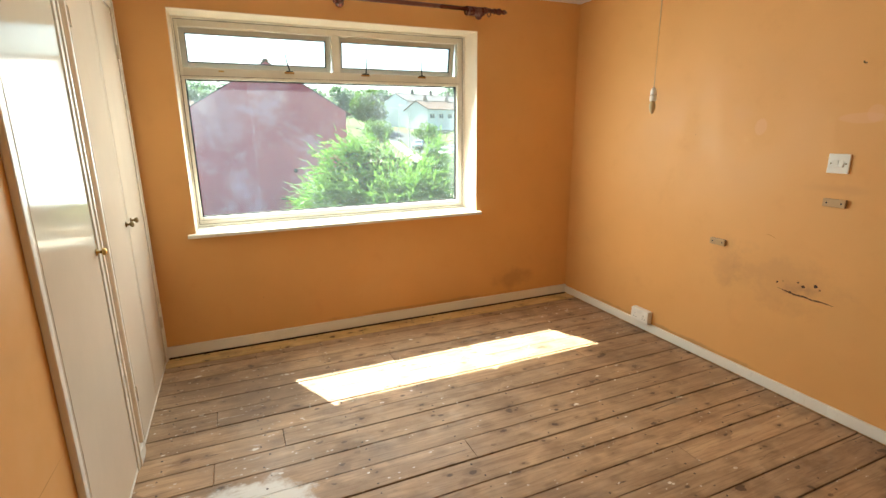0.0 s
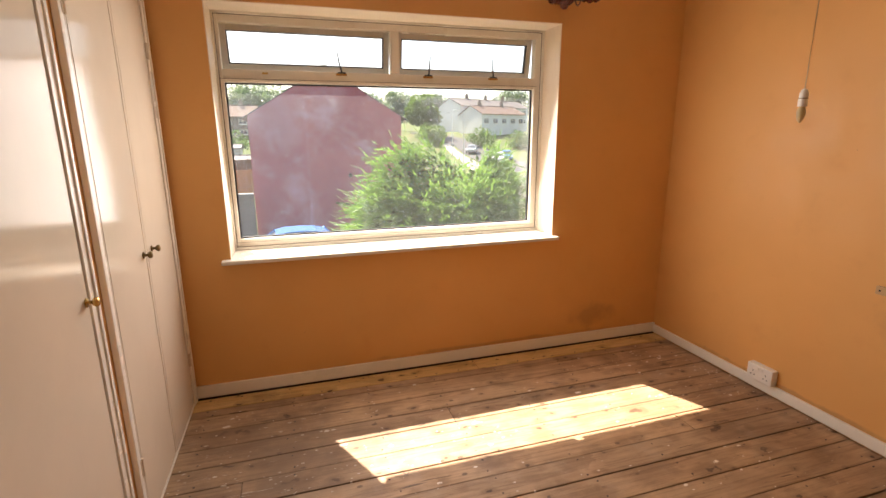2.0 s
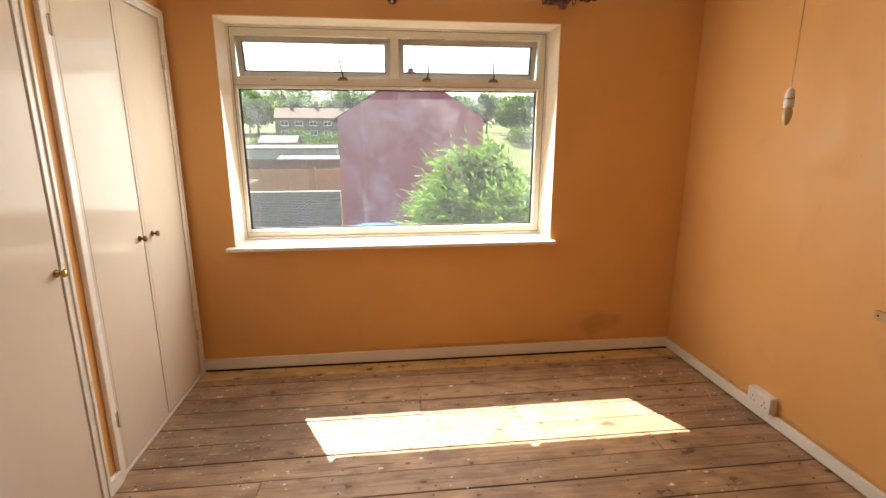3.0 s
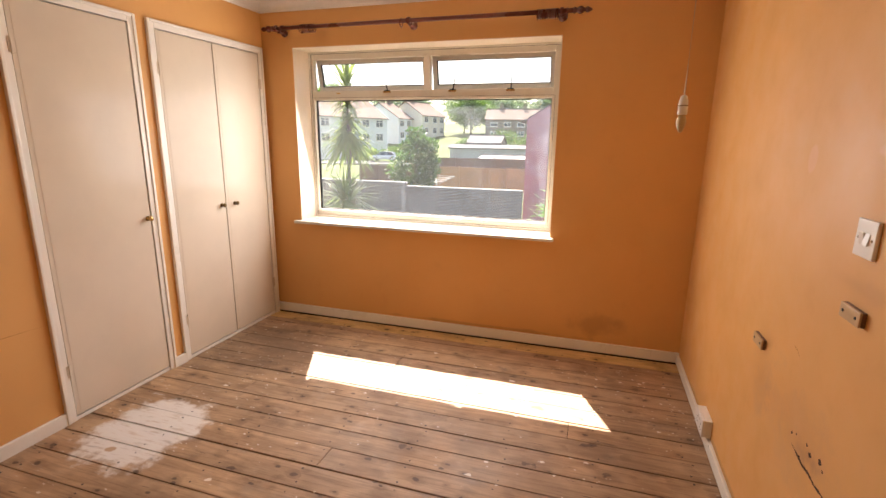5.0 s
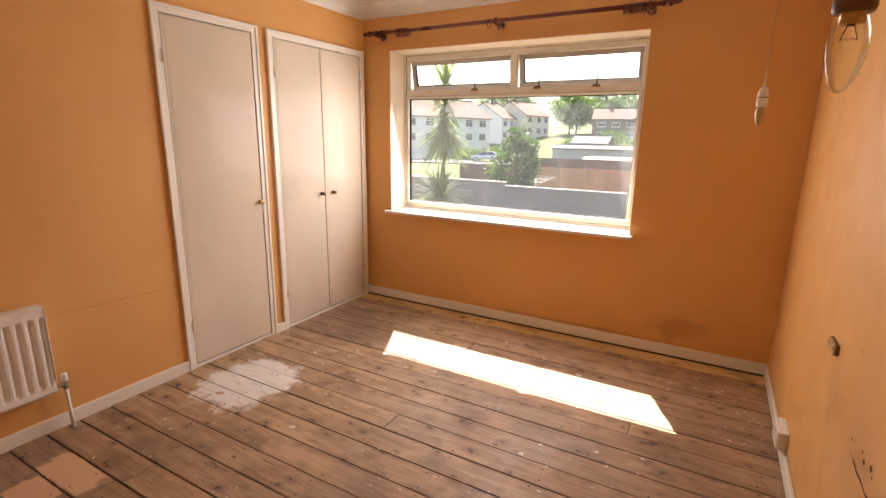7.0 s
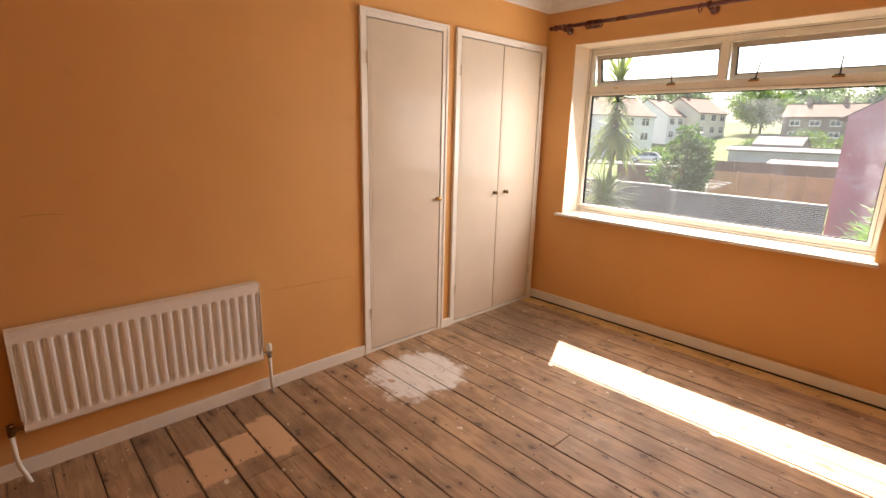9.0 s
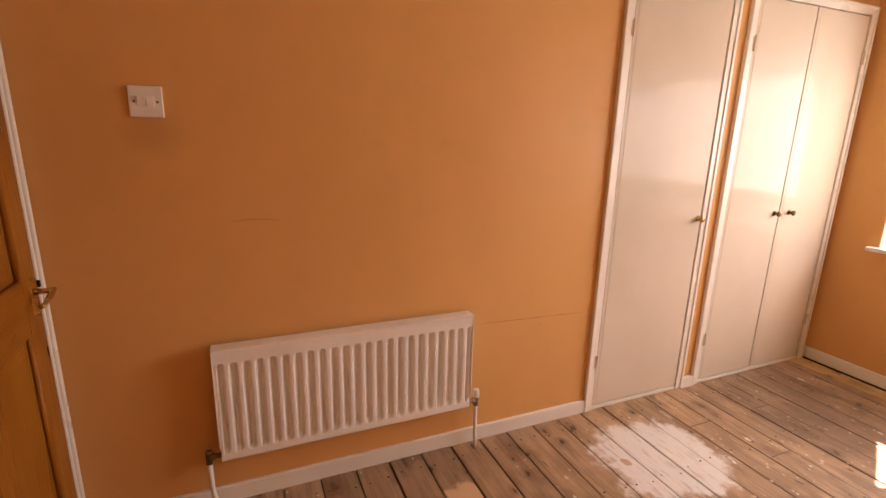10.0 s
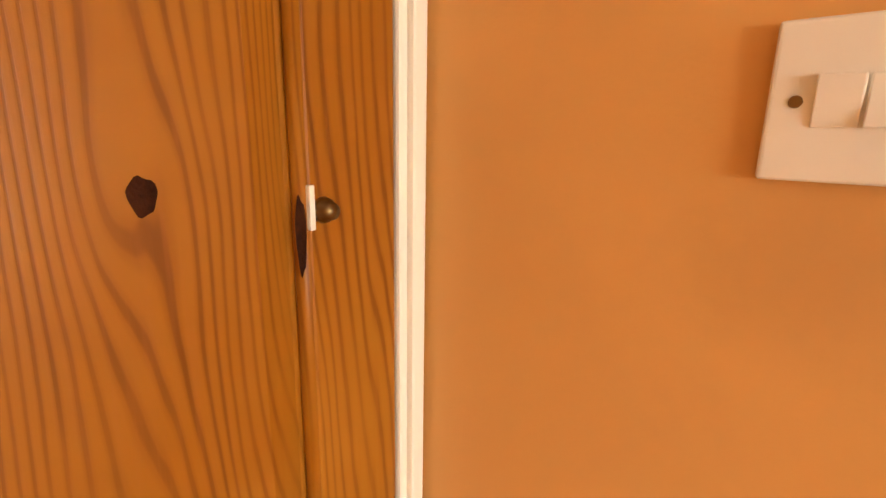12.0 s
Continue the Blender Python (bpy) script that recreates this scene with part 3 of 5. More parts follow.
def window():
    win = holder("window_1", pose(0.028, -0.030, 0.024), "white-painted window with a large fixed pane and two open top lights", "window", kind="structure")
    y0, y1 = 3.825, 3.875
    zs = 0.755                                   # head of the sill board
    bm = bmesh.new()                             # outer frame, transom and mullion
    cuboid(bm, 0.229, 0.262, y0, y1, zs, 2.02)
    cuboid(bm, 2.088, 2.145, y0, y1, zs, 2.02)
    cuboid(bm, 0.262, 2.088, y0, y1, zs, 0.812)
    cuboid(bm, 0.262, 2.088, y0, y1, 1.965, 2.02)
    cuboid(bm, 0.262, 2.088, y0 - 0.002, y1, 1.672, 1.735)
    cuboid(bm, 1.166, 1.216, y0 - 0.001, y1, 1.735, 1.965)
    rounded(bm, 0.004)
    finish("frame", bm, UPVC, win)
    bm = bmesh.new()                             # inner beads, a step back towards the glass
    frame_ring(bm, 0.249, 2.101, 0.799, 1.685, 0.018, y0 - 0.010, y0 + 0.02)
    frame_ring(bm, 0.229 + 0.001, 2.145 - 0.001, zs + 0.001, 2.02 - 0.001, 0.014, y0 - 0.016, y0 + 0.01)
    rounded(bm, 0.003)
    finish("bead", bm, UPVC, win)
    bm = bmesh.new()                             # shadow lines of the bead grooves, put in as thin dark strips
    frame_ring(bm, 0.229 + 0.0155, 2.145 - 0.0155, zs + 0.0155, 2.02 - 0.0155, 0.0022, y0 - 0.0025, y0 + 0.004)
    frame_ring(bm, 0.2465, 2.1035, 0.7965, 1.6875, 0.0022, y0 - 0.0025, y0 + 0.004)
    finish("joint", bm, GROOVE_SHADE, win)
    bm = bmesh.new()
    frame_ring(bm, 0.2625, 2.0875, 0.8125, 1.6715, 0.011, 3.849, 3.864)
    finish("rubber_seal", bm, SEAL, win)
    pane = block("pane", (0.272, 2.078, 3.854, 3.858, 0.822, 1.662), GLASS, win)
    pane.visible_shadow = False
    for cx0, cx1, tilt in ((0.266, 1.163, -11.0), (1.219, 2.084, -10.0)):
        sash = holder("top_light", pose((cx0 + cx1) / 2, 3.893, 1.974, -tilt))
        sash.parent = win
        hw, h = (cx1 - cx0) / 2 + 0.009, 0.236
        bm = bmesh.new()
        frame_ring(bm, -hw, hw, -h, 0.0, 0.034, -0.016, 0.016)
        rounded(bm, 0.003)
        finish("sash_frame", bm, GREY_SASH, sash)
        bm = bmesh.new()
        frame_ring(bm, -hw + 0.0335, hw - 0.0335, -h + 0.0335, -0.0335, 0.006, -0.010, 0.010)
        finish("sash_seal", bm, SEAL, sash)
        g = block("sash_pane", (-hw + 0.035, hw - 0.035, -0.002, 0.002, -h + 0.035, -0.035), GLASS, sash)
        g.visible_shadow = False
    for x, lean in ((0.88, -0.1), (1.385, 0.12), (1.80, 0.02)):
        stay = holder("window_stay", pose(x, y0 - 0.004, 1.722))
        stay.parent = win
        bm = bmesh.new()
        cuboid(bm, -0.03, 0.03, -0.012, 0.002, -0.006, 0.006)
        rounded(bm, 0.003)
        finish("stay_plate", bm, BRASS, stay)
        bm = bmesh.new()
        tube(bm, [(0, -0.004, 0.004), (0.004 + lean * 0.02, 0.0, 0.02), (lean * 0.10, 0.004, 0.065), (lean * 0.16, 0.008, 0.118)], [0.006, 0.005, 0.004, 0.003], 8)
        cuboid(bm, -0.020, 0.024, -0.012, 0.004, 0.004, 0.012)
        finish("stay_arm", bm, STEEL_DARK, stay, True)
    block("stay_pin", (0.46, 0.49, y0 - 0.010, y0, 1.712, 1.722), BRASS, win, 0.002)
    # the sill board, with horns that lap the wall
    bm = bmesh.new()
    cuboid(bm, 0.229 + 0.001, 2.145 - 0.001, 3.605, 3.84, 0.733, zs)
    cuboid(bm, 0.229 - 0.040, 2.145 + 0.024, 3.560, 3.609, 0.733, zs)
    rounded(bm, 0.006, 3)
    finish("sill", bm, UPVC, win)
    return win


window()
bm = bmesh.new()                                  # painted plaster lining of the opening
cuboid(bm, WX0, WX0 + 0.004, YN + 0.002, YN + 0.210, WZ0 + 0.02, WZ1)
cuboid(bm, WX1 - 0.004, WX1, YN + 0.002, YN + 0.210, WZ0 + 0.02, WZ1)
cuboid(bm, WX0 + 0.004, WX1 - 0.004, YN + 0.002, YN + 0.210, WZ1 - 0.004, WZ1)
REVEAL = plain("cream_reveal_paint", (0.80, 0.68, 0.55), 0.55, 0.0, 0.06, 20)
tagged(finish("trim_reveal", bm, REVEAL), "cream painted plaster lining of the window opening", "window reveal", kind="structure")

# the roof's eaves above the window, seen from outside only
tagged(blocks("eaves", [(-1.2, 3.6, 3.9, 4.255, 2.28, 2.31), (-1.2, 3.6, 4.237, 4.267, 2.29, 2.50), (-1.2, 3.6, 3.5, 4.30, 2.56, 2.62)], UPVC),
       "white boarded eaves over the window", "eaves", kind="structure")


# ---- built-in cupboards ----
def knob(parent, y, z, material):
    bm = bmesh.new()
    m = pose(0.012, y, z, 0, 90, 0)
    revolve(bm, [(0.0, 0.0), (0.014, 0.0), (0.014, 0.003), (0.006, 0.005), (0.0055, 0.014), (0.011, 0.018), (0.0145, 0.024), (0.0135, 0.030), (0.007, 0.0335), (0.0, 0.034)], m, 18)
    return finish("knob", bm, material, parent, True)


def hinge(parent, y, z):
    bm = bmesh.new()
    tube(bm, [(0.018, y, z - 0.035), (0.018, y, z + 0.035)], 0.0045, 8)
    cuboid(bm, 0.012, 0.017, y - 0.012, y + 0.012, z - 0.032, z + 0.032)
    return finish("hinge", bm, CREAM, parent)


def cupboard(y0, y1, leaves, label):
    c = holder("built_in_cupboard", pose(0, (y0 + y1) / 2, 0), label, "cupboard", "built-in cupboards")
    c_inv = c.matrix_world.inverted()
    parts = []
    w, top = 0.037, 2.04
    bm = bmesh.new()
    for b in ((y0 + 0.001, y0 + w, 0.0), (y1 - w, y1 - 0.001, 0.0)):
        cuboid(bm, -0.10, 0.015, b[0], b[1], 0.0, top)
    cuboid(bm, -0.10, 0.015, y0 + w, y1 - w, top - w, top - 0.001)
    cuboid(bm, -0.10, 0.010, y0 + w, y1 - w, 0.0, 0.018)
    rounded(bm, 0.003)
    parts.append(finish("frame", bm, TRIM, c))
    bm = bmesh.new()
    for b in ((y0 - 0.010, y0 + 0.008), (y1 - 0.008, min(y1 + 0.010, YN - 0.002))):
        cuboid(bm, 0.001, 0.021, b[0], b[1], 0.0, top + 0.008)
    cuboid(bm, 0.001, 0.021, y0 + 0.008, y1 - 0.008, top - 0.008, top + 0.008)
    rounded(bm, 0.004)
    parts.append(finish("moulding", bm, TRIM, c))
    # black sheet behind the leaves; its colour gives the gaps their shade
    parts.append(block("carcass", (-0.118, -0.09, y0 + 0.003, y1 - 0.003, 0.0, top - 0.003), SUBFLOOR_SHADE, c))
    for ya, yb, knob_y, hinge_y, metal in leaves:
        bm = bmesh.new()
        cuboid(bm, -0.022, 0.010, ya, yb, 0.025, 1.998)
        rounded(bm, 0.003)
        door = finish("door", bm, CREAM, c)
        bm = bmesh.new()                          # hardboard facing, with thin edge strips
        cuboid(bm, 0.010, 0.0112, ya + 0.020, yb - 0.020, 0.027, 1.996)
        rounded(bm, 0.0005, 1)
        finish("facing", bm, CREAM, door)
        knob(door, knob_y, 0.955, metal)
        hinge(door, hinge_y, 1.79), hinge(door, hinge_y, 0.27)
        parts.append(door)
    for p in parts:
        p.matrix_parent_inverse = c_inv
    return c


cupboard(*CB1, [(1.887, 2.455, 2.434, 1.884, BRASS)], "tall cream gloss-painted single cupboard door set in the wall")
cupboard(*CB2, [(2.630, 3.056, 3.018, 2.627, DARK_BRASS), (3.064, 3.503, 3.142, 3.506, DARK_BRASS)], "tall cream gloss-painted double cupboard doors set in the wall")


# ---- pine door ----
def pine_door():
    d = holder("door_1", pose(0, 0, 0), "closed orange pine six-panel door with a brass lever", "door", kind="structure")
    yb, yf = YS - 0.034, -0.229                    # back and front of the leaf
    xm0, xm1 = 0.403, 0.455
    xs = ((DX0 + 0.097, xm0), (xm1, DX1 - 0.097))
    zs = ((0.22, 0.790), (0.937, 1.535), (1.64, 1.875))
    for x0, x1 in ((DX0 + 0.003, xs[0][0]), (xm0, xm1), (xs[1][1], DX1 - 0.003)):
        block("stile", (x0, x1, yb, yf, 0.008, DZ - 0.003), PINE, d, 0.0025)
    for z0, z1 in ((0.010, zs[0][0]), (zs[0][1], zs[1][0]), (zs[1][1], zs[2][0]), (zs[2][1], DZ - 0.004)):
        for x0, x1 in xs:
            block("rail", (x0 + 0.0005, x1 - 0.0005, yb + 0.001, yf - 0.0006, z0, z1), PINE_RAIL, d, 0.002)
    for x0, x1 in xs:
        for z0, z1 in zs:
            bm = bmesh.new()                       # sunk panel with a raised, bevelled field
            out = [bm.verts.new(v) for v in ((x0, yf - 0.014, z0), (x1, yf - 0.014, z0), (x1, yf - 0.014, z1), (x0, yf - 0.014, z1))]
            mid = [bm.verts.new(v) for v in ((x0 + 0.012, yf - 0.014, z0 + 0.012), (x1 - 0.012, yf - 0.014, z0 + 0.012), (x1 - 0.012, yf - 0.014, z1 - 0.012), (x0 + 0.012, yf - 0.014, z1 - 0.012))]
            fld = [bm.verts.new(v) for v in ((x0 + 0.042, yf - 0.005, z0 + 0.042), (x1 - 0.042, yf - 0.005, z0 + 0.042), (x1 - 0.042, yf - 0.005, z1 - 0.042), (x0 + 0.042, yf - 0.005, z1 - 0.042))]
            bck = [bm.verts.new(Vector((v.co.x, yb + 0.012, v.co.z))) for v in out]
            for a, b in ((out, mid), (mid, fld), (bck, out)):
                for i in range(4):
                    bm.faces.new((a[i], a[(i + 1) % 4], b[(i + 1) % 4], b[i]))
            bm.faces.new(fld), bm.faces.new(bck[::-1])
            finish("panel", bm, PINE, d)
            bm = bmesh.new()                       # quarter-round bead round the panel
            for a, b in (((x0, z0), (x1, z0)), ((x1, z0), (x1, z1)), ((x1, z1), (x0, z1)), ((x0, z1), (x0, z0))):
                tube(bm, [(a[0], yf - 0.009, a[1]), (b[0], yf - 0.009, b[1])], 0.0085, 8)
            finish("panel_bead", bm, PINE, d, True)

    def knot_spot(x, z, rx, rz, y):
        bm = bmesh.new()
        ring = [bm.verts.new((x + rx * math.cos(a) * (1 + 0.12 * math.sin(3 * a)), y, z + rz * math.sin(a) * (1 + 0.1 * math.cos(5 * a)))) for a in [2 * math.pi * i / 22 for i in range(22)]]
        top = bm.verts.new((x, y + 0.0008, z))
        for i in range(22):
            bm.faces.new((ring[i], ring[(i + 1) % 22], top))
        finish("knot", bm, KNOT, d)

    knot_spot(0.249, 1.358, 0.0085, 0.0125, yf - 0.0046)
    knot_spot(0.052, 0.700, 0.006, 0.018, yf + 0.0004)
    knot_spot(0.143, 1.318, 0.005, 0.032, yf + 0.0006)
    # the stub of an old bolt
    bm = bmesh.new()
    revolve(bm, [(0.0, 0.0), (0.011, 0.0), (0.010, 0.005), (0.007, 0.008), (0.007, 0.013), (0.0, 0.014)], pose(0.121, yf, 1.337, -90), 14)
    finish("bolt_stub", bm, DARK_BRASS, d, True)
    block("bolt_plate", (0.131, 0.136, yf - 0.002, yf + 0.004, 1.322, 1.358), TRIM, d, 0.001)
    # lever on a long back plate
    bm = bmesh.new()
    hx, hz = 0.074, 0.880
    outline = []
    for i in range(32):
        a = 2 * math.pi * i / 32
        hw = 0.020 * (1 - 0.25 * abs(math.sin(a)) ** 6)
        outline.append(bm.verts.new((hx + hw * math.cos(a) if abs(math.cos(a)) < 0.5 else hx + math.copysign(0.020, math.cos(a)), yf, hz + 0.060 * math.sin(a))))
    face = bm.faces.new(outline)
    ext = bmesh.ops.extrude_face_region(bm, geom=[face])["geom"]
    for v in ext:
        if isinstance(v, bmesh.types.BMVert):
            v.co = Vector((hx + (v.co.x - hx) * 0.88, yf + 0.0045, hz + (v.co.z - hz) * 0.95))
    finish("lever_plate", bm, BRASS, d)
    bm = bmesh.new()
    tube(bm, [(hx, yf + 0.003, hz + 0.012), (hx, yf + 0.020, hz + 0.012), (hx, yf + 0.044, hz + 0.012)], [0.010, 0.0075, 0.0085], 14)
    tube(bm, [(hx - 0.006, yf + 0.046, hz + 0.014), (hx + 0.02, yf + 0.047, hz + 0.010), (hx + 0.045, yf + 0.045, hz + 0.002), (hx + 0.068, yf + 0.041, hz - 0.008), (hx + 0.080, yf + 0.037, hz - 0.008)], [0.007, 0.0085, 0.007, 0.006, 0.008], 12)
    for dz in (-0.050, 0.050):
        revolve(bm, [(0.0, 0.0), (0.004, 0.0), (0.003, 0.002), (0.0, 0.0025)], pose(hx, yf + 0.004, hz + dz, -90), 10)
    finish("lever", bm, BRASS, d, True)
    block("latch_case", (DX0 - 0.002, DX0 + 0.009, yf - 0.004, yf + 0.008, 0.896, 0.916), STEEL_DARK, d, 0.002)
    # white lining and architrave round the leaf
    bm = bmesh.new()
    for x0, x1 in ((0.0045, DX0), (DX1, DX1 + 0.036)):
        cuboid(bm, x0, x1, YS - 0.12, YS + 0.014, 0.0, DZ + 0.045)
        cuboid(bm, x0 + 0.004, x1 - 0.010, YS + 0.012, YS + 0.022, 0.0, DZ + 0.040)
    cuboid(bm, DX0, DX1, YS - 0.12, YS + 0.014, DZ, DZ + 0.045)
    rounded(bm, 0.004)
    finish("architrave", bm, TRIM, d)


pine_door()


# ---- radiator ----
def radiator():
    y0, y1, z0, z1 = 0.201, 1.160, 0.208, 0.632
    r = holder("radiator", pose(0.06, (y0 + y1) / 2, z0), "white enamelled single-panel radiator fixed to the wall", "radiator")
    inv = r.matrix_world.inverted()
    parts = []
    n, xb, xf = 22, 0.052, 0.076
    pitch = (y1 - y0 - 0.03) / n
    cols = []
    for i in range(n):
        c = y0 + 0.015 + pitch * i
        cols += [(c, xb + 0.007), (c + pitch * 0.18, xb + 0.007), (c + pitch * 0.34, xf - 0.002), (c + pitch * 0.46, xf), (c + pitch * 0.68, xf), (c + pitch * 0.82, xf - 0.003), (c + pitch * 0.95, xb + 0.008)]
    cols = [(y0, xf - 0.006), (y0 + 0.008, xf - 0.001)] + cols + [(y1 - 0.008, xf - 0.001), (y1, xf - 0.006)]
    rows = [(z0, 0.55, xb), (z0 + 0.012, 1.0, xf), (z0 + 0.034, 1.0, xf), (z0 + 0.052, 0.0, 0), (z1 - 0.060, 0.0, 0), (z1 - 0.045, 1.0, xf), (z1 - 0.010, 1.0, xf), (z1, 0.55, xb)]
    bm = bmesh.new()
    grid = []
    for z, flat, level in rows:
        line = []
        for y, x in cols:
            xx = x if flat == 0.0 else (xf - 0.001 if flat == 1.0 else xf - 0.012)
            line.append(bm.verts.new((xx, y, z)))
        grid.append(line)
    back = [[bm.verts.new((0.040, y, z)) for y in (y0, y1)] for z in (z0, z1)]
    for a, b in zip(grid, grid[1:]):
        for i in range(len(cols) - 1):
            bm.faces.new((a[i], a[i + 1], b[i + 1], b[i]))
    bm.faces.new([*grid[0][::-1], back[0][0], back[0][1]])
    bm.faces.new([*grid[-1], back[1][1], back[1][0]])
    bm.faces.new([g[0] for g in grid] + [back[1][0], back[0][0]])
    bm.faces.new([g[-1] for g in grid][::-1] + [back[0][1], back[1][1]])
    bm.faces.new((back[0][0], back[1][0], back[1][1], back[0][1]))
    parts.append(finish("panel", bm, RAD_PAINT, r))
    bm = bmesh.new()
    cuboid(bm, 0.020, 0.079, y0 - 0.003, y1 + 0.003, z1 - 0.008, z1 + 0.003)
    for i in range(40):
        yy = y0 + 0.02 + i * (y1 - y0 - 0.04) / 39
        cuboid(bm, 0.026, 0.066, yy - 0.004, yy + 0.004, z1 + 0.003, z1 + 0.0045)
    parts.append(finish("top_grille", bm, RAD_PAINT, r))
    for ya in (y0 - 0.004, y1):
        parts.append(block("end_cover", (0.020, 0.078, ya, ya + 0.004, z0 + 0.06, z1 - 0.006), RAD_PAINT, r, 0.001))
    for ya in (y0 + 0.15, y1 - 0.18):
        parts.append(block("bracket", (0.0, 0.042, ya, ya + 0.03, z0 + 0.03, z1 - 0.03), RAD_PAINT, r))
    for y, s in ((y1, 1), (y0, -1)):
        bm = bmesh.new()
        tube(bm, [(0.055, y, z0 + 0.024), (0.055, y + s * 0.022, z0 + 0.024)], 0.009, 12)
        tube(bm, [(0.055, y + s * 0.022, z0 + 0.024), (0.055, y + s * 0.034, z0 + 0.024)], 0.013, 6)
        tube(bm, [(0.055, y + s * 0.040, z0 + 0.000), (0.055, y + s * 0.040, z0 + 0.040)], 0.012, 12)
        parts.append(finish("valve", bm, DARK_BRASS if s < 0 else CHROME, r))
        bm = bmesh.new()
        if s > 0:
            revolve(bm, [(0.0, 0.0), (0.013, 0.0), (0.015, 0.004), (0.013, 0.034), (0.009, 0.040), (0.0, 0.041)], pose(0.055, y + 0.040, z0 + 0.038), 14)
        else:
            revolve(bm, [(0.0, 0.0), (0.012, 0.0), (0.012, 0.010), (0.0, 0.011)], pose(0.055, y - 0.040, z0 + 0.038), 14)
        parts.append(finish("valve_cap", bm, TRIM if s > 0 else DARK_BRASS, r, True))
        bm = bmesh.new()
        if s > 0:
            tube(bm, [(0.055, y + 0.040, z0 + 0.002), (0.056, y + 0.042, 0.06), (0.058, y + 0.044, 0.0)], 0.0085, 12)
        else:
            tube(bm, [(0.055, y - 0.040, z0 + 0.002), (0.056, y - 0.040, 0.11), (0.062, y - 0.034, 0.07), (0.075, y - 0.020, 0.03), (0.085, y - 0.012, 0.0)], 0.0085, 12)
        parts.append(finish("pipe", bm, TRIM, r, True))
    for p in parts:
        p.matrix_parent_inverse = inv


radiator()


# ---- wall plates ----
def switch_plate(name, m, label, gangs=2, size=0.088):
    """A plate whose face looks along its local +y, standing on the wall at y = 0."""
    s = holder(name, m, label, "light switch", "light switches")
    h = size / 2
    bm = bmesh.new()
    cuboid(bm, -h, h, 0.0, 0.009, -h, h)
    rounded(bm, 0.003, 3)
    finish("plate", bm, PLASTIC, s)
    for i in range(gangs):
        x = (i - (gangs - 1) / 2) * 0.0225
        bm = bmesh.new()
        for v in cuboid(bm, x - 0.0105, x + 0.0105, 0.008, 0.0125, -0.014, 0.014):
            if v.co.y > 0.01:
                v.co.y += 0.0022 * (1 if v.co.z > 0 else -1) * (1 if i else -1)
        rounded(bm, 0.001, 2)
        finish("rocker", bm, PLASTIC, s)
    for x in (-0.0302, 0.0302):
        bm = bmesh.new()
        revolve(bm, [(0.0, 0.0), (0.0036, 0.0), (0.0030, 0.0012), (0.0, 0.0012)], pose(x, 0.009, 0, -90), 12)
        finish("screw", bm, DARK_BRASS, s)
    return s


switch_plate("light_switch", pose(0.0, 0.0925, 1.420, 0, 0, -90), "white plastic two-gang light switch on the wall")
switch_plate("light_switch", pose(XE, 1.672, 1.215, 0, 0, 90), "white plastic two-gang light switch on the stained wall")


def socket():
    s = holder("double_socket", pose(XE, 2.70, 0.112, 0, 0, 90), "white plastic double plug socket resting on the skirting", "plug socket")
    bm = bmesh.new()
    cuboid(bm, -0.074, 0.074, 0.0, 0.032, -0.043, 0.043)
    rounded(bm, 0.003, 2)
    finish("back_box", bm, PLASTIC, s)
    bm = bmesh.new()
    cuboid(bm, -0.0745, 0.0745, 0.032, 0.042, -0.0435, 0.0435)
    rounded(bm, 0.003, 3)
    finish("face_plate", bm, PLASTIC, s)
    for cx in (-0.038, 0.038):
        for dx, dz, w, h in ((0.0, 0.004, 0.0022, 0.0045), (-0.011, -0.018, 0.0036, 0.0022), (0.011, -0.018, 0.0036, 0.0022)):
            block("pin_hole", (cx + dx - w, cx + dx + w, 0.0415, 0.0426, dz - h, dz + h), SEAL, s)
    for cx in (-0.012, 0.012):
        block("rocker", (cx - 0.006, cx + 0.006, 0.0415, 0.046, 0.014, 0.030), PLASTIC, s, 0.001)


socket()


def fused_block(y, z):
    b = holder("blanking_block", pose(XE, y, z, 0, 0, 90), "small yellowed plastic junction block screwed to the wall", "junction block", "junction blocks")
    bm = bmesh.new()
    cuboid(bm, -0.046, 0.046, 0.0, 0.009, -0.018, 0.018)
    rounded(bm, 0.002, 2)
    finish("base", bm, BROWN_PLASTIC, b)
    bm = bmesh.new()
    cuboid(bm, -0.047, 0.047, 0.009, 0.015, -0.0185, 0.0185)
    rounded(bm, 0.003, 2)
    finish("cover", bm, OLD_PLASTIC, b)
    for x in (-0.030, 0.030):
        bm = bmesh.new()
        revolve(bm, [(0.0, 0.0), (0.0042, 0.0), (0.0036, 0.0015), (0.0, 0.0015)], pose(x, 0.015, 0, -90), 12)
        finish("screw", bm, STEEL_DARK, b)


fused_block(2.21, 0.739)
fused_block(1.658, 1.036)

bm = bmesh.new()
tube(bm, [(XE + 0.005, 1.64, 1.645), (XE - 0.018, 1.64, 1.643), (XE - 0.022, 1.64, 1.651)], 0.003, 8)
tagged(finish("wall_hook", bm, DARK_BRASS, None, True), "small tarnished brass hook screwed into the plaster", "hook")


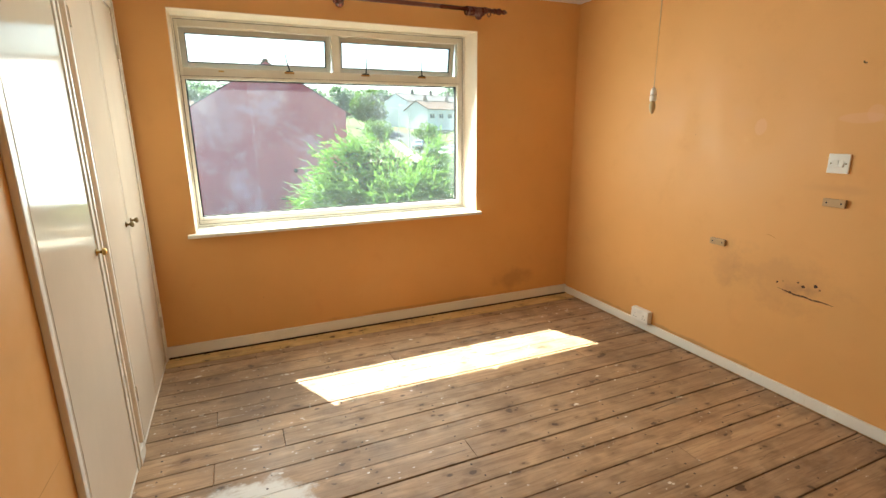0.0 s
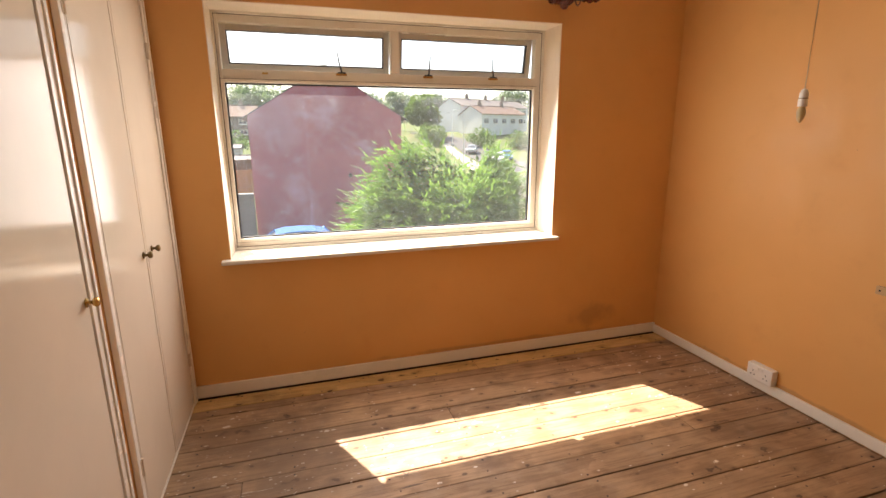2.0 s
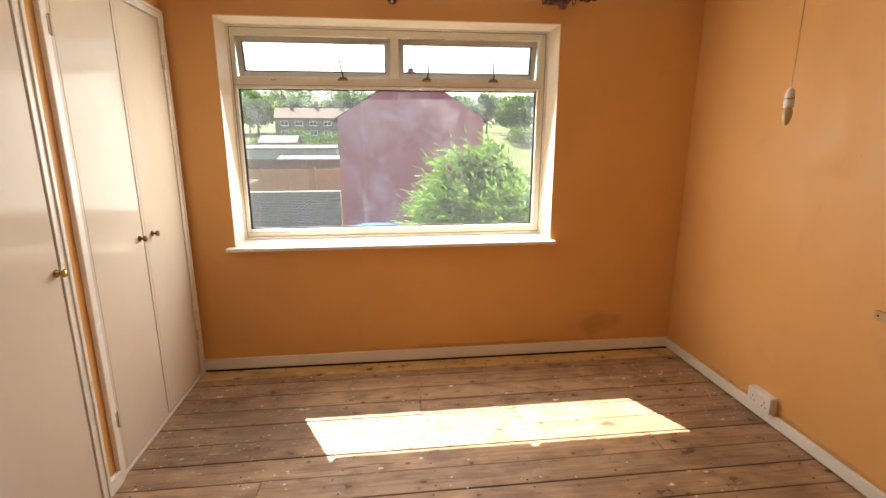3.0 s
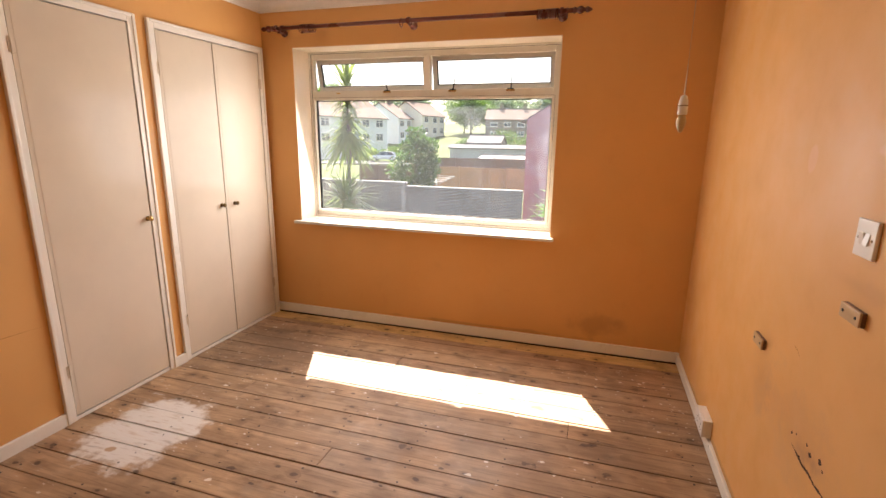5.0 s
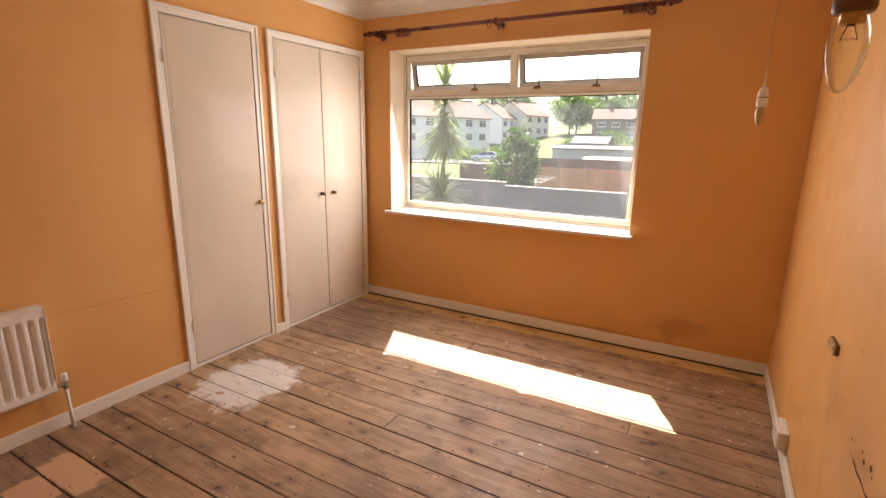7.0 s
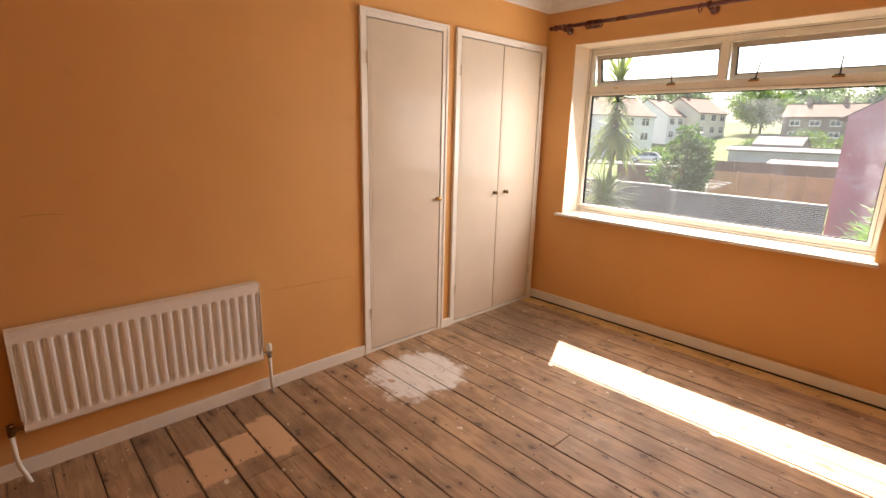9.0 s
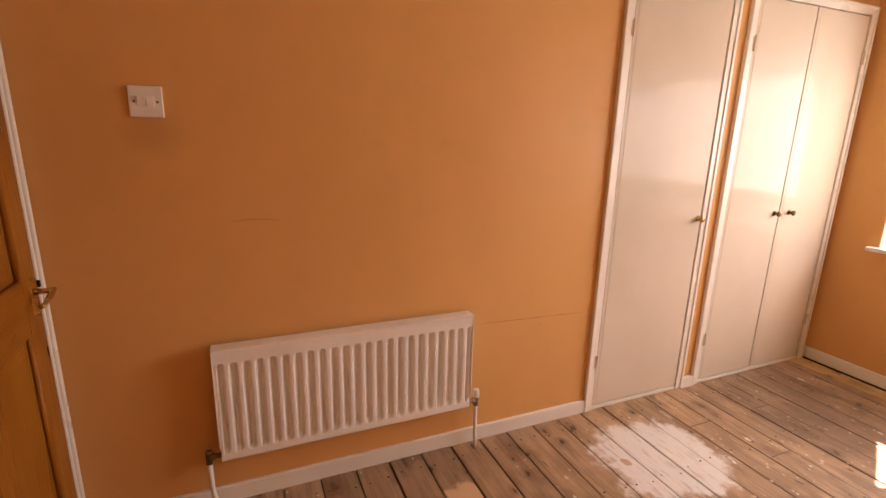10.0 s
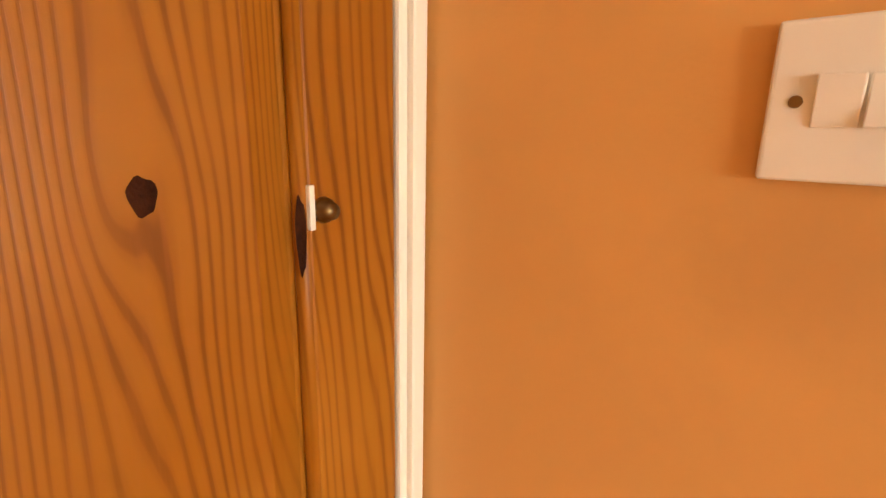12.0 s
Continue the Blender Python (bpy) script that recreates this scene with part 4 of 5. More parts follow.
# ---- hanging bulbs ----
def pendant(x, y, bottom, holder_mat, glass, long=0.066):
    p = holder("pendant_bulb", pose(x, y, ZC), "candle bulb in a plain holder hanging on a thin flex", "pendant light", "pendant lights")
    top = bottom + long + 0.072 - ZC                       # head of the lamp holder, below the ceiling
    bm = bmesh.new()
    tube(bm, [(0, 0, 0), (0.001, 0.001, top * 0.5), (0, 0, top)], 0.0028, 8)
    finish("flex", bm, CORD, p, True)
    bm = bmesh.new()
    revolve(bm, [(0.0, 0.0), (0.048, 0.0), (0.046, -0.016), (0.020, -0.024), (0.006, -0.034), (0.0, -0.034)], pose(0, 0, 0), 24)
    finish("ceiling_rose", bm, PLASTIC, p, True)
    bm = bmesh.new()
    revolve(bm, [(0.0, 0.004), (0.006, 0.004), (0.012, -0.002), (0.0165, -0.016), (0.0175, -0.030), (0.0175, -0.034), (0.0155, -0.035), (0.0155, -0.037), (0.018, -0.038), (0.018, -0.066), (0.0165, -0.070), (0.0, -0.070)], pose(0, 0, top), 24)
    finish("lamp_holder", bm, holder_mat, p, True)
    bm = bmesh.new()
    revolve(bm, [(0.0178, -0.034), (0.0178, -0.0375)], pose(0, 0, top), 24)
    finish("holder_ring", bm, DARK_BRASS, p, True)
    bm = bmesh.new()
    revolve(bm, [(0.0, -0.062), (0.0105, -0.062), (0.0105, -0.080), (0.0, -0.080)], pose(0, 0, top), 18)
    finish("bulb_cap", bm, BRASS, p, True)
    b = bottom - ZC
    s0 = long - 0.066
    prof = [(0.0115, b + 0.066), (0.0135, b + 0.062), (0.0165, b + 0.052), (0.0175, b + 0.043), (0.0168, b + 0.033), (0.0142, b + 0.021), (0.0102, b + 0.010), (0.0060, b + 0.003), (0.0030, b + 0.0006), (0.0, b)]
    prof = [(r, b + (h - b) * long / 0.066) for r, h in prof]
    bm = bmesh.new()
    revolve(bm, prof, pose(0, 0, 0), 28)
    g = finish("bulb_glass", bm, glass, p, True)
    g.visible_shadow = False
    bm = bmesh.new()
    for s in (-1, 1):
        tube(bm, [(s * 0.002, 0, b + s0 + 0.068), (s * 0.003, 0, b + s0 + 0.056), (s * 0.007, 0, b + s0 + 0.043)], 0.0006, 6)
    tube(bm, [(-0.007, 0, b + s0 + 0.043), (-0.003, 0.003, b + s0 + 0.046), (0.0, 0.004, b + s0 + 0.043), (0.003, 0.003, b + s0 + 0.046), (0.007, 0, b + s0 + 0.043)], 0.0004, 6)
    tube(bm, [(0, 0, b + s0 + 0.070), (0, 0, b + s0 + 0.056)], 0.003, 8)
    finish("filament", bm, WIRE, p)


pendant(2.736, 2.501, 1.458, PLASTIC, FROSTED)
pendant(2.716, 0.90, 1.453, BROWN_PLASTIC, BULB_GLASS, 0.073)


# ---- curtain pole ----
def curtain_pole():
    c = holder("curtain_pole", pose(1.213, 3.465, 2.152), "dark red-stained wooden curtain pole with rings and turned finials", "curtain pole")
    y, z = 0.0, 0.0
    bm = bmesh.new()
    tube(bm, [(-1.03, y, z), (1.03, y, z)], 0.0135, 16)
    finish("pole", bm, MAHOGANY, c, True)
    for s in (-1, 1):
        bm = bmesh.new()
        revolve(bm, [(0.0, 0.0), (0.017, 0.0), (0.019, 0.008), (0.015, 0.014), (0.012, 0.020), (0.018, 0.028), (0.022, 0.040), (0.019, 0.052), (0.011, 0.060), (0.009, 0.066), (0.015, 0.074), (0.016, 0.082), (0.010, 0.094), (0.004, 0.104), (0.0, 0.108)], pose(s * 1.02, 0, 0, 0, 90 * s, 0), 20)
        finish("finial", bm, MAHOGANY, c, True)
    for x in (-1.0, -0.005, 0.955):
        bm = bmesh.new()
        revolve(bm, [(0.0, 0.0), (0.026, 0.0), (0.028, 0.006), (0.020, 0.014), (0.013, 0.022), (0.012, 0.060), (0.016, 0.070), (0.013, 0.080), (0.0, 0.081)], pose(x, 0.10, -0.012, 90), 18)
        revolve(bm, [(0.0145, -0.009), (0.021, -0.009), (0.021, 0.009), (0.0145, 0.009), (0.0145, -0.009)], pose(x, 0, 0, 0, 90, 0), 18)
        finish("pole_bracket", bm, MAHOGANY, c, True)

    def ring(x, lean):
        bm = bmesh.new()
        pts = []
        for i in range(21):
            a = 2 * math.pi * i / 20
            pts.append((x + 0.003 * math.sin(a) * lean, 0.025 * math.cos(a), -0.0105 + 0.025 * math.sin(a)))
        tube(bm, pts, 0.0038, 8)
        tube(bm, [(x, 0.0, -0.036), (x, 0.003, -0.040), (x, 0.0, -0.044), (x, -0.003, -0.040), (x, 0.0, -0.036)], 0.0012, 6)
        finish("curtain_ring", bm, MAHOGANY, c, True)

    for i in range(8):
        ring(-0.80 + 0.0145 * i, random.uniform(-1, 1))
    for i in range(13):
        ring(0.815 + 0.0098 * i, random.uniform(-1, 1))
    for i in (0, 1):
        ring(-0.955 + 0.014 * i, 0.5)
    ring(-0.055, 0.4)
    ring(0.985, -0.3)


curtain_pole()


# ---- marks on the plaster ----
def scratch(name, points, width, material, label, normal_axis):
    """A shallow line in the plaster, as a ribbon 1 mm proud with a ragged edge."""
    rng = random.Random(len(points) * 7 + int(width * 1e5))
    bm = bmesh.new()
    dense = []
    for (a, b) in zip(points, points[1:]):
        for i in range(6):
            f = i / 6
            dense.append(Vector(a).lerp(Vector(b), f))
    dense.append(Vector(points[-1]))
    rows = []
    for i, p in enumerate(dense):
        taper = min(1.0, 4.0 * i / len(dense) + 0.15, 4.0 * (len(dense) - 1 - i) / len(dense) + 0.15)
        w = width * taper * rng.uniform(0.4, 1.3)
        up = Vector((0, 0, w))
        rows.append((bm.verts.new(p - up), bm.verts.new(p + up)))
    for a, b in zip(rows, rows[1:]):
        bm.faces.new((a[0], b[0], b[1], a[1]))
    return tagged(finish(name, bm, material), label, "wall mark", kind="structure")


ex = XE - 0.001
scratch("trim_crack", [(ex, 1.847, 0.570), (ex, 1.80, 0.562), (ex, 1.76, 0.556), (ex, 1.72, 0.559), (ex, 1.68, 0.553), (ex, 1.64, 0.556), (ex, 1.585, 0.552)], 0.0045, CRACK, "dark ragged crack in the plaster", "x")
scratch("trim_scrape", [(ex, 1.95, 0.835), (ex, 1.92, 0.830), (ex, 1.895, 0.818)], 0.0025, PENCIL, "short scrape in the wall paint", "x")
scratch("trim_scratch", [(0.001, 0.290, 1.050), (0.001, 0.345, 1.056), (0.001, 0.405, 1.054), (0.001, 0.447, 1.047)], 0.0016, PENCIL, "thin curved scratch in the wall paint", "x")
scratch("trim_rub", [(0.001, 1.225, 0.556), (0.001, 1.40, 0.551), (0.001, 1.62, 0.544), (0.001, 1.825, 0.536)], 0.0015, PENCIL, "long faint rub line on the wall", "x")
for cy, cz, r in ((1.73, 0.607, 0.010), (1.755, 0.622, 0.006), (1.855, 0.598, 0.006), (1.825, 0.610, 0.004), (1.785, 0.563, 0.009), (1.675, 0.624, 0.011), (1.655, 0.612, 0.006)):
    bm = bmesh.new()
    pts = [bm.verts.new((ex, cy + r * random.uniform(0.5, 1.2) * math.cos(a), cz + r * random.uniform(0.4, 1.0) * math.sin(a))) for a in [i * math.pi / 6 for i in range(12)]]
    bm.faces.new(pts)
    tagged(finish("trim_chip", bm, CRACK), "dark chip knocked out of the plaster", "wall mark", kind="structure")


# ---- outside ----
def ground_z(x, y):
    def s(a, b, v):
        f = min(1.0, max(0.0, (v - a) / (b - a)))
        return f * f * (3 - 2 * f)
    return -3.6 + 1.1 * s(34, 68, y) + 4.5 * s(76, 118, y) + 6.0 * s(130, 260, y)


def flecked_render():
    """Dark red render: pale flecks where the paint has gone, a smoky bloom high up."""
    n = Nodes("dark_red_render")
    p = n.world()
    col = n.mix(n.ramp(n.noise(p, 0.4, 4.0), 0.35, 0.7), (0.46, 0.15, 0.165), (0.38, 0.115, 0.135))
    bloom = n.ramp(n.noise(p, 0.55, 7.0, 0.62, 0.5), 0.44, 0.74)
    col = n.mix(n.maths("MULTIPLY", bloom, 0.60), col, (0.56, 0.40, 0.46))
    high = n.ellipse(p, (0.0, 27.0, 2.3), (2.2, 2.0, 2.4), 0.3, 0.7, 0.9)
    col = n.mix(n.maths("MULTIPLY", high, 0.30), col, (0.60, 0.47, 0.53))
    fleck = n.ramp(n.noise(scaled(n, p, 1.0, 1.0, 0.7), 8.5, 4.0, 0.6, 1.6), 0.60, 0.68)
    col = n.mix(n.maths("MULTIPLY", fleck, n.ramp(n.noise(p, 0.9), 0.35, 0.65, 0.1, 0.65)), col, (0.64, 0.49, 0.50))
    chip = n.ramp(n.voronoi(p, 2.3), 0.085, 0.05)
    col = n.mix(n.maths("MULTIPLY", chip, n.ramp(n.noise(p, 1.3), 0.5, 0.6, 0.0, 0.7)), col, (0.75, 0.68, 0.68))
    n.bump(n.noise(p, 14.0, 6.0, 0.7), 0.3, 0.02)
    return n.done(col, 0.85, 0.0, 0.2)


GRASS = grassy()
ASPHALT = plain("grey_asphalt", (0.055, 0.055, 0.058), 0.9, 0.0, 0.25, 4)
CONCRETE = plain("pale_concrete", (0.36, 0.34, 0.31), 0.9, 0.0, 0.2, 6)
RED_RENDER = flecked_render()
WHITE_RENDER = render_coat("white_render", (0.66, 0.66, 0.65), (0.52, 0.51, 0.5), 0.3, 0.9)
GREY_RENDER = render_coat("grey_render", (0.42, 0.42, 0.42), (0.3, 0.3, 0.3), 0.35)
PALE_RENDER = render_coat("pale_grey_render", (0.62, 0.63, 0.63), (0.5, 0.5, 0.5), 0.3, 0.9)
CREAM_RENDER = render_coat("cream_render", (0.66, 0.60, 0.48), (0.5, 0.45, 0.36), 0.3, 0.9)
GREY_BRICK = masonry("weathered_grey_brick", (0.21, 0.155, 0.125), (0.40, 0.36, 0.31), (0.235, 0.085), 0.6, 0.014)
ROOF_RED = masonry("red_brown_roof_tiles", (0.18, 0.13, 0.11), (0.12, 0.07, 0.05), (0.30, 0.22), 0.25, 0.02)
ROOF_GREY = masonry("grey_roof_tiles", (0.20, 0.18, 0.175), (0.09, 0.085, 0.08), (0.30, 0.22), 0.25, 0.02)
FENCE = plain("weathered_fence_wood", (0.42, 0.24, 0.13), 0.85, 0.0, 0.25, 8)
OLD_FENCE = plain("old_brown_fence_wood", (0.16, 0.095, 0.075), 0.9, 0.0, 0.3, 8)
FELT = plain("grey_roof_felt", (0.13, 0.12, 0.118), 0.9, 0.0, 0.2, 5)
DARK_PANE = plain("dark_house_glass", (0.06, 0.075, 0.09), 0.08, 0.0, 0.1, 2, 0.0)
BARK = plain("brown_bark", (0.16, 0.11, 0.075), 0.95, 0.0, 0.35, 14, 0.6)
PALM_BARK = plain("grey_palm_bark", (0.27, 0.22, 0.17), 0.95, 0.0, 0.35, 30, 0.8)
CONIFER_LEAF = leaf("conifer_green", (0.115, 0.215, 0.065), (0.20, 0.32, 0.115), 0.5, 0.40)
# shade between the sprays, held in this darker leaf colour
CONIFER_SHADE = leaf("shaded_conifer_green", (0.03, 0.058, 0.016), (0.05, 0.09, 0.025))
TREE_LEAF = leaf("tree_green", (0.065, 0.12, 0.035), (0.11, 0.18, 0.055))
# the bluish haze of distance is mixed into this leaf colour
HAZE_LEAF = leaf("hazy_far_tree_green", (0.11, 0.155, 0.145), (0.155, 0.205, 0.185))
SHRUB_LEAF = leaf("shrub_green", (0.045, 0.095, 0.035), (0.08, 0.15, 0.055))
PALM_LEAF = leaf("palm_green", (0.15, 0.20, 0.09), (0.27, 0.31, 0.17), 0.4, 0.4)
BLUE_PAINT = plain("blue_car_paint", (0.09, 0.24, 0.58), 0.12, 0.2, 0.05, 5, 0.0)
SILVER_PAINT = plain("silver_car_paint", (0.62, 0.64, 0.66), 0.15, 0.3, 0.05, 5, 0.0)
WHITE_PAINT = plain("white_car_paint", (0.78, 0.78, 0.78), 0.15, 0.0, 0.05, 5, 0.0)
TYRE = plain("black_tyre", (0.02, 0.02, 0.02), 0.8)


def ground():
    bm = bmesh.new()
    xs = [-3000, -600, -200, -120, -80, -60, -40, -20, 0, 20, 40, 60, 80, 120, 200, 600, 3000]
    ys = [-3000, -300, -40, 4.4, 12, 20, 30, 34, 40, 46, 52, 58, 64, 68, 76, 84, 92, 100, 108, 118, 130, 160, 200, 260, 600, 3000]
    rows = [[bm.verts.new((x, y, ground_z(x, y))) for x in xs] for y in ys]
    for a, b in zip(rows, rows[1:]):
        for i in range(len(xs) - 1):
            bm.faces.new((a[i], a[i + 1], b[i + 1], b[i]))
    tagged(finish("ground", bm, GRASS, None, True), "grass and garden ground sloping up to the houses", "ground", kind="structure")


def strip(name, points, width, material, label, category, lift):
    """A road or path laid on the ground along points."""
    bm = bmesh.new()
    rows = []
    dense = []
    for a, b in zip(points, points[1:]):
        for i in range(14):
            dense.append(Vector((*a, 0)).lerp(Vector((*b, 0)), i / 14))
    dense.append(Vector((*points[-1], 0)))
    for i, p in enumerate(dense):
        way = (dense[min(i + 1, len(dense) - 1)] - dense[max(i - 1, 0)]).normalized()
        side = Vector((-way.y, way.x, 0)) * width / 2
        rows.append([bm.verts.new((q.x, q.y, ground_z(q.x, q.y) + d)) for q, d in ((p - side, -0.3), (p - side, lift), (p + side, lift), (p + side, -0.3))])
    for a, b in zip(rows, rows[1:]):
        for i in range(3):
            bm.faces.new((a[i], a[i + 1], b[i + 1], b[i]))
    tagged(finish(name, bm, material), label, category, kind="structure")


ground()
strip("road", [(20, 20), (24, 44), (33, 80), (35, 94), (30, 112)], 6.0, ASPHALT, "grey asphalt road climbing between the houses", "road", 0.12)
strip("road_west", [(-70, 58), (-44, 62), (-24, 66), (-8, 74)], 6.0, ASPHALT, "grey asphalt side road", "road", 0.12)
strip("pavement", [(15.5, 20), (19.5, 45), (28.5, 81), (30.5, 95)], 1.6, CONCRETE, "pale concrete pavement beside the road", "pavement", 0.2)
strip("pavement_yard", [(-20.0, 19.5), (8.0, 19.5)], 13.8, ASPHALT, "grey tarmac yard before the red gable", "yard", 0.1)


def gable_house(name, m, length, depth, eave, ridge, wall, roof, label, openings=(), chimneys=(), group="", base=-1.2, verge=0.18):
    """A house with its ridge along local x, its long front at local y = 0 looking along -y, its ground at z = 0."""
    h = holder(name, m, label, "house", group)
    hl = length / 2
    bm = bmesh.new()
    pts = [(0, base), (depth, base), (depth, eave), (depth / 2, ridge), (0, eave)]
    ends = [[bm.verts.new((x, y, z)) for y, z in pts] for x in (-hl, hl)]
    bm.faces.new(ends[0]), bm.faces.new(ends[1][::-1])
    for i in range(5):
        j = (i + 1) % 5
        bm.faces.new((ends[0][i], ends[0][j], ends[1][j], ends[1][i]))
    finish("wall", bm, wall, h)
    bm = bmesh.new()
    t, o = (0.04 if verge < 0 else 0.16), 0.35
    k = (ridge - eave) / (depth / 2)
    for s in (0, 1):
        ya = -o if s == 0 else depth + o
        za = eave - k * o
        quad = [(-hl - verge, ya, za), (hl + verge, ya, za), (hl + verge, depth / 2, ridge), (-hl - verge, depth / 2, ridge)]
        low = [bm.verts.new((x, y, z + 0.02)) for x, y, z in quad]
        up = [bm.verts.new((x, y, z + 0.02 + t)) for x, y, z in quad]
        bm.faces.new(low), bm.faces.new(up[::-1])
        for i in range(4):
            j = (i + 1) % 4
            bm.faces.new((low[i], low[j], up[j], up[i]))
    cuboid(bm, -hl - verge, hl + verge, depth / 2 - 0.12, depth / 2 + 0.12, ridge + t - 0.06, ridge + t + 0.08)
    finish("roof", bm, roof, h)
    for cx in chimneys:
        block("chimney", (cx - 0.35, cx + 0.35, depth / 2 - 0.3, depth / 2 + 0.3, ridge - 0.6, ridge + 1.1), GREY_BRICK, h, 0.03)
        bm = bmesh.new()
        for d in (-0.16, 0.16):
            revolve(bm, [(0.11, 0.0), (0.09, 0.35), (0.07, 0.35), (0.07, 0.1)], pose(cx + d, depth / 2, ridge + 1.1), 10)
        finish("chimney_pot", bm, ROOF_RED, h)
    for x, z, w, hh, side in openings:
        if side == "front":
            o_m = pose(x, 0, z)
        elif side == "left":
            o_m = pose(-hl, x, z, 0, 0, -90)
        else:
            o_m = pose(hl, x, z, 0, 0, 90)
        win = holder("window" if z > 0.4 else "door", o_m)
        win.parent = h
        bm = bmesh.new()
        frame_ring(bm, -w / 2, w / 2, 0, hh, 0.09, -0.05, 0.03)
        if w > 1.0:
            cuboid(bm, -0.04, 0.04, -0.045, 0.02, 0.09, hh - 0.09)
        cuboid(bm, -w / 2 + 0.09, w / 2 - 0.09, -0.045, 0.02, hh * 0.66, hh * 0.66 + 0.06)
        cuboid(bm, -w / 2 - 0.08, w / 2 + 0.08, -0.12, 0.0, -0.08, 0.0)
        finish("frame", bm, UPVC, win)
        block("pane", (-w / 2 + 0.08, w / 2 - 0.08, -0.02, 0.01, 0.08, hh - 0.08), DARK_PANE if z > 0.4 else BLUE_PAINT, win)
    return h


# the red gable end, which faces the window
red = gable_house("red_gable_house", pose(-1.26, 32.0, -3.6, 0, 0, -90), 10.0, 7.66, 5.95, 8.30, RED_RENDER, ROOF_GREY,
                  "house with a blank dark red rendered gable and stained patches", (), (), verge=-0.02)
bm = bmesh.new()
tube(bm, [(2.75, 26.93, -2.10), (3.25, 26.93, -2.17), (3.75, 26.93, -2.25), (3.80, 26.93, -3.5)], 0.05, 8)
tagged(finish("waste_pipe", bm, STEEL_DARK), "black waste pipe on the red gable", "pipe")
bm = bmesh.new()
revolve(bm, [(0.0, 0.02), (0.10, 0.02), (0.11, 0.0), (0.0, 0.0)], pose(3.6, 27.0, -0.68, 90), 14)
tagged(finish("wall_vent", bm, STEEL_DARK), "small round black vent in the red gable", "vent")


def garden_wall():
    w = holder("garden_wall", pose(-9, 26.6, -3.6), "weathered grey brick garden wall with a step in its top", "garden wall")
    inv = w.matrix_world.inverted()
    parts = [blocks("wall", [(-34.0, -8.0, 26.5, 26.73, -4.4, -1.27), (-8.0, -1.26, 26.5, 26.73, -4.4, -1.47)], GREY_BRICK, w),
             blocks("coping", [(-34.0, -7.98, 26.46, 26.77, -1.27, -1.20), (-7.98, -1.26, 26.46, 26.77, -1.47, -1.40)], CONCRETE, w, 0.01)]
    for p in parts:
        p.matrix_parent_inverse = inv


garden_wall()


def fence_run(x0, x1, y, top, material, label, panel=1.83, slope=0.0):
    n = max(1, round((x1 - x0) / panel))
    f = holder("garden_fence", pose((x0 + x1) / 2, y, top - 1.8), label, "fence", "garden fences")
    w = (x1 - x0) / n
    for i in range(n):
        xa = -(x1 - x0) / 2 + i * w
        bm = bmesh.new()
        k = int(w / 0.15)
        for j in range(k):
            xx = xa + 0.06 + j * (w - 0.12) / k
            cuboid(bm, xx, xx + (w - 0.12) / k + 0.008, -0.012 - 0.008 * (j % 2), 0.012 - 0.008 * (j % 2), 0.05 + slope * i, 1.76 + slope * i)
        cuboid(bm, xa + 0.05, xa + w - 0.05, -0.035, -0.02, 0.35 + slope * i, 0.42 + slope * i)
        cuboid(bm, xa + 0.05, xa + w - 0.05, -0.035, 0.035, 1.76 + slope * i, 1.80 + slope * i)
        finish("panel", bm, material, f)
        block("post", (xa - 0.05, xa + 0.05, -0.05, 0.05, -1.5, 1.88 + slope * i), material, f, 0.01)


fence_run(-9.3, -0.2, 36.0, -0.86, FENCE, "orange-brown panelled wooden garden fence")
fence_run(-16.2, -9.6, 36.8, -0.95, OLD_FENCE, "old dark brown panelled wooden garden fence")
fence_run(-12.6, -1.0, 46.0, -0.62, OLD_FENCE, "long weathered dark garden fence")


def shed(m, w, d, h, rh, wall, roof, label):
    s = gable_house("garden_shed", m, w, d, h, rh, wall, roof, label, (), (), "garden sheds", -1.0)
    s["category"] = "shed"


shed(pose(-14.4, 75.0, -2.5), 5.2, 4.5, 2.95, 3.95, GREY_BRICK, FELT, "low brick shed with a pale grey roof")
shed(pose(-11.2, 66.0, -2.6), 12.0, 3.2, 2.4, 2.75, GREY_RENDER, FELT, "long grey rendered garage with a flat felt roof")
shed(pose(-6.4, 52.0, -3.3), 6.4, 3.0, 2.3, 2.6, GREY_BRICK, FELT, "long low garage of grey brick")


# ---- the street of pale houses ----
def rows_of(xs, zs, w, h):
    return [(x, z, w, h, "front") for x in xs for z in zs]


gable_house("street_house", pose(-39.7, 70.1, -0.35, 0, 0, 70.7), 30.0, 9.5, 4.75, 7.75, WHITE_RENDER, ROOF_RED, "pale rendered two-storey house with a red-brown tiled roof",
            rows_of((-12.0, -8.0, -3.2, 0.6, 6.0, 9.6, 13.0), (0.75, 3.1), 1.8, 1.3) + [(3.4, 0.05, 0.95, 2.05, "front")], (-6.0, 6.0), "street houses", base=-3.0)
gable_house("street_house", pose(-36.98, 98.9, -0.05, 0, 0, 78.5), 5.2, 10.0, 5.0, 8.1, WHITE_RENDER, ROOF_RED, "white-gabled two-storey house with a red-brown tiled roof",
            rows_of((-1.3, 1.3), (0.9, 3.3), 1.5, 1.3), (1.0,), "street houses", base=-3.0)
gable_house("street_house", pose(-33.0, 106.0, 1.0, 0, 0, 75), 9.0, 9.0, 4.75, 7.6, CREAM_RENDER, ROOF_RED, "cream two-storey house with a red-brown tiled roof",
            rows_of((-3.0, 0.4, 3.2), (0.9, 3.2), 1.5, 1.3), (-2.0,), "street houses", base=-3.0)
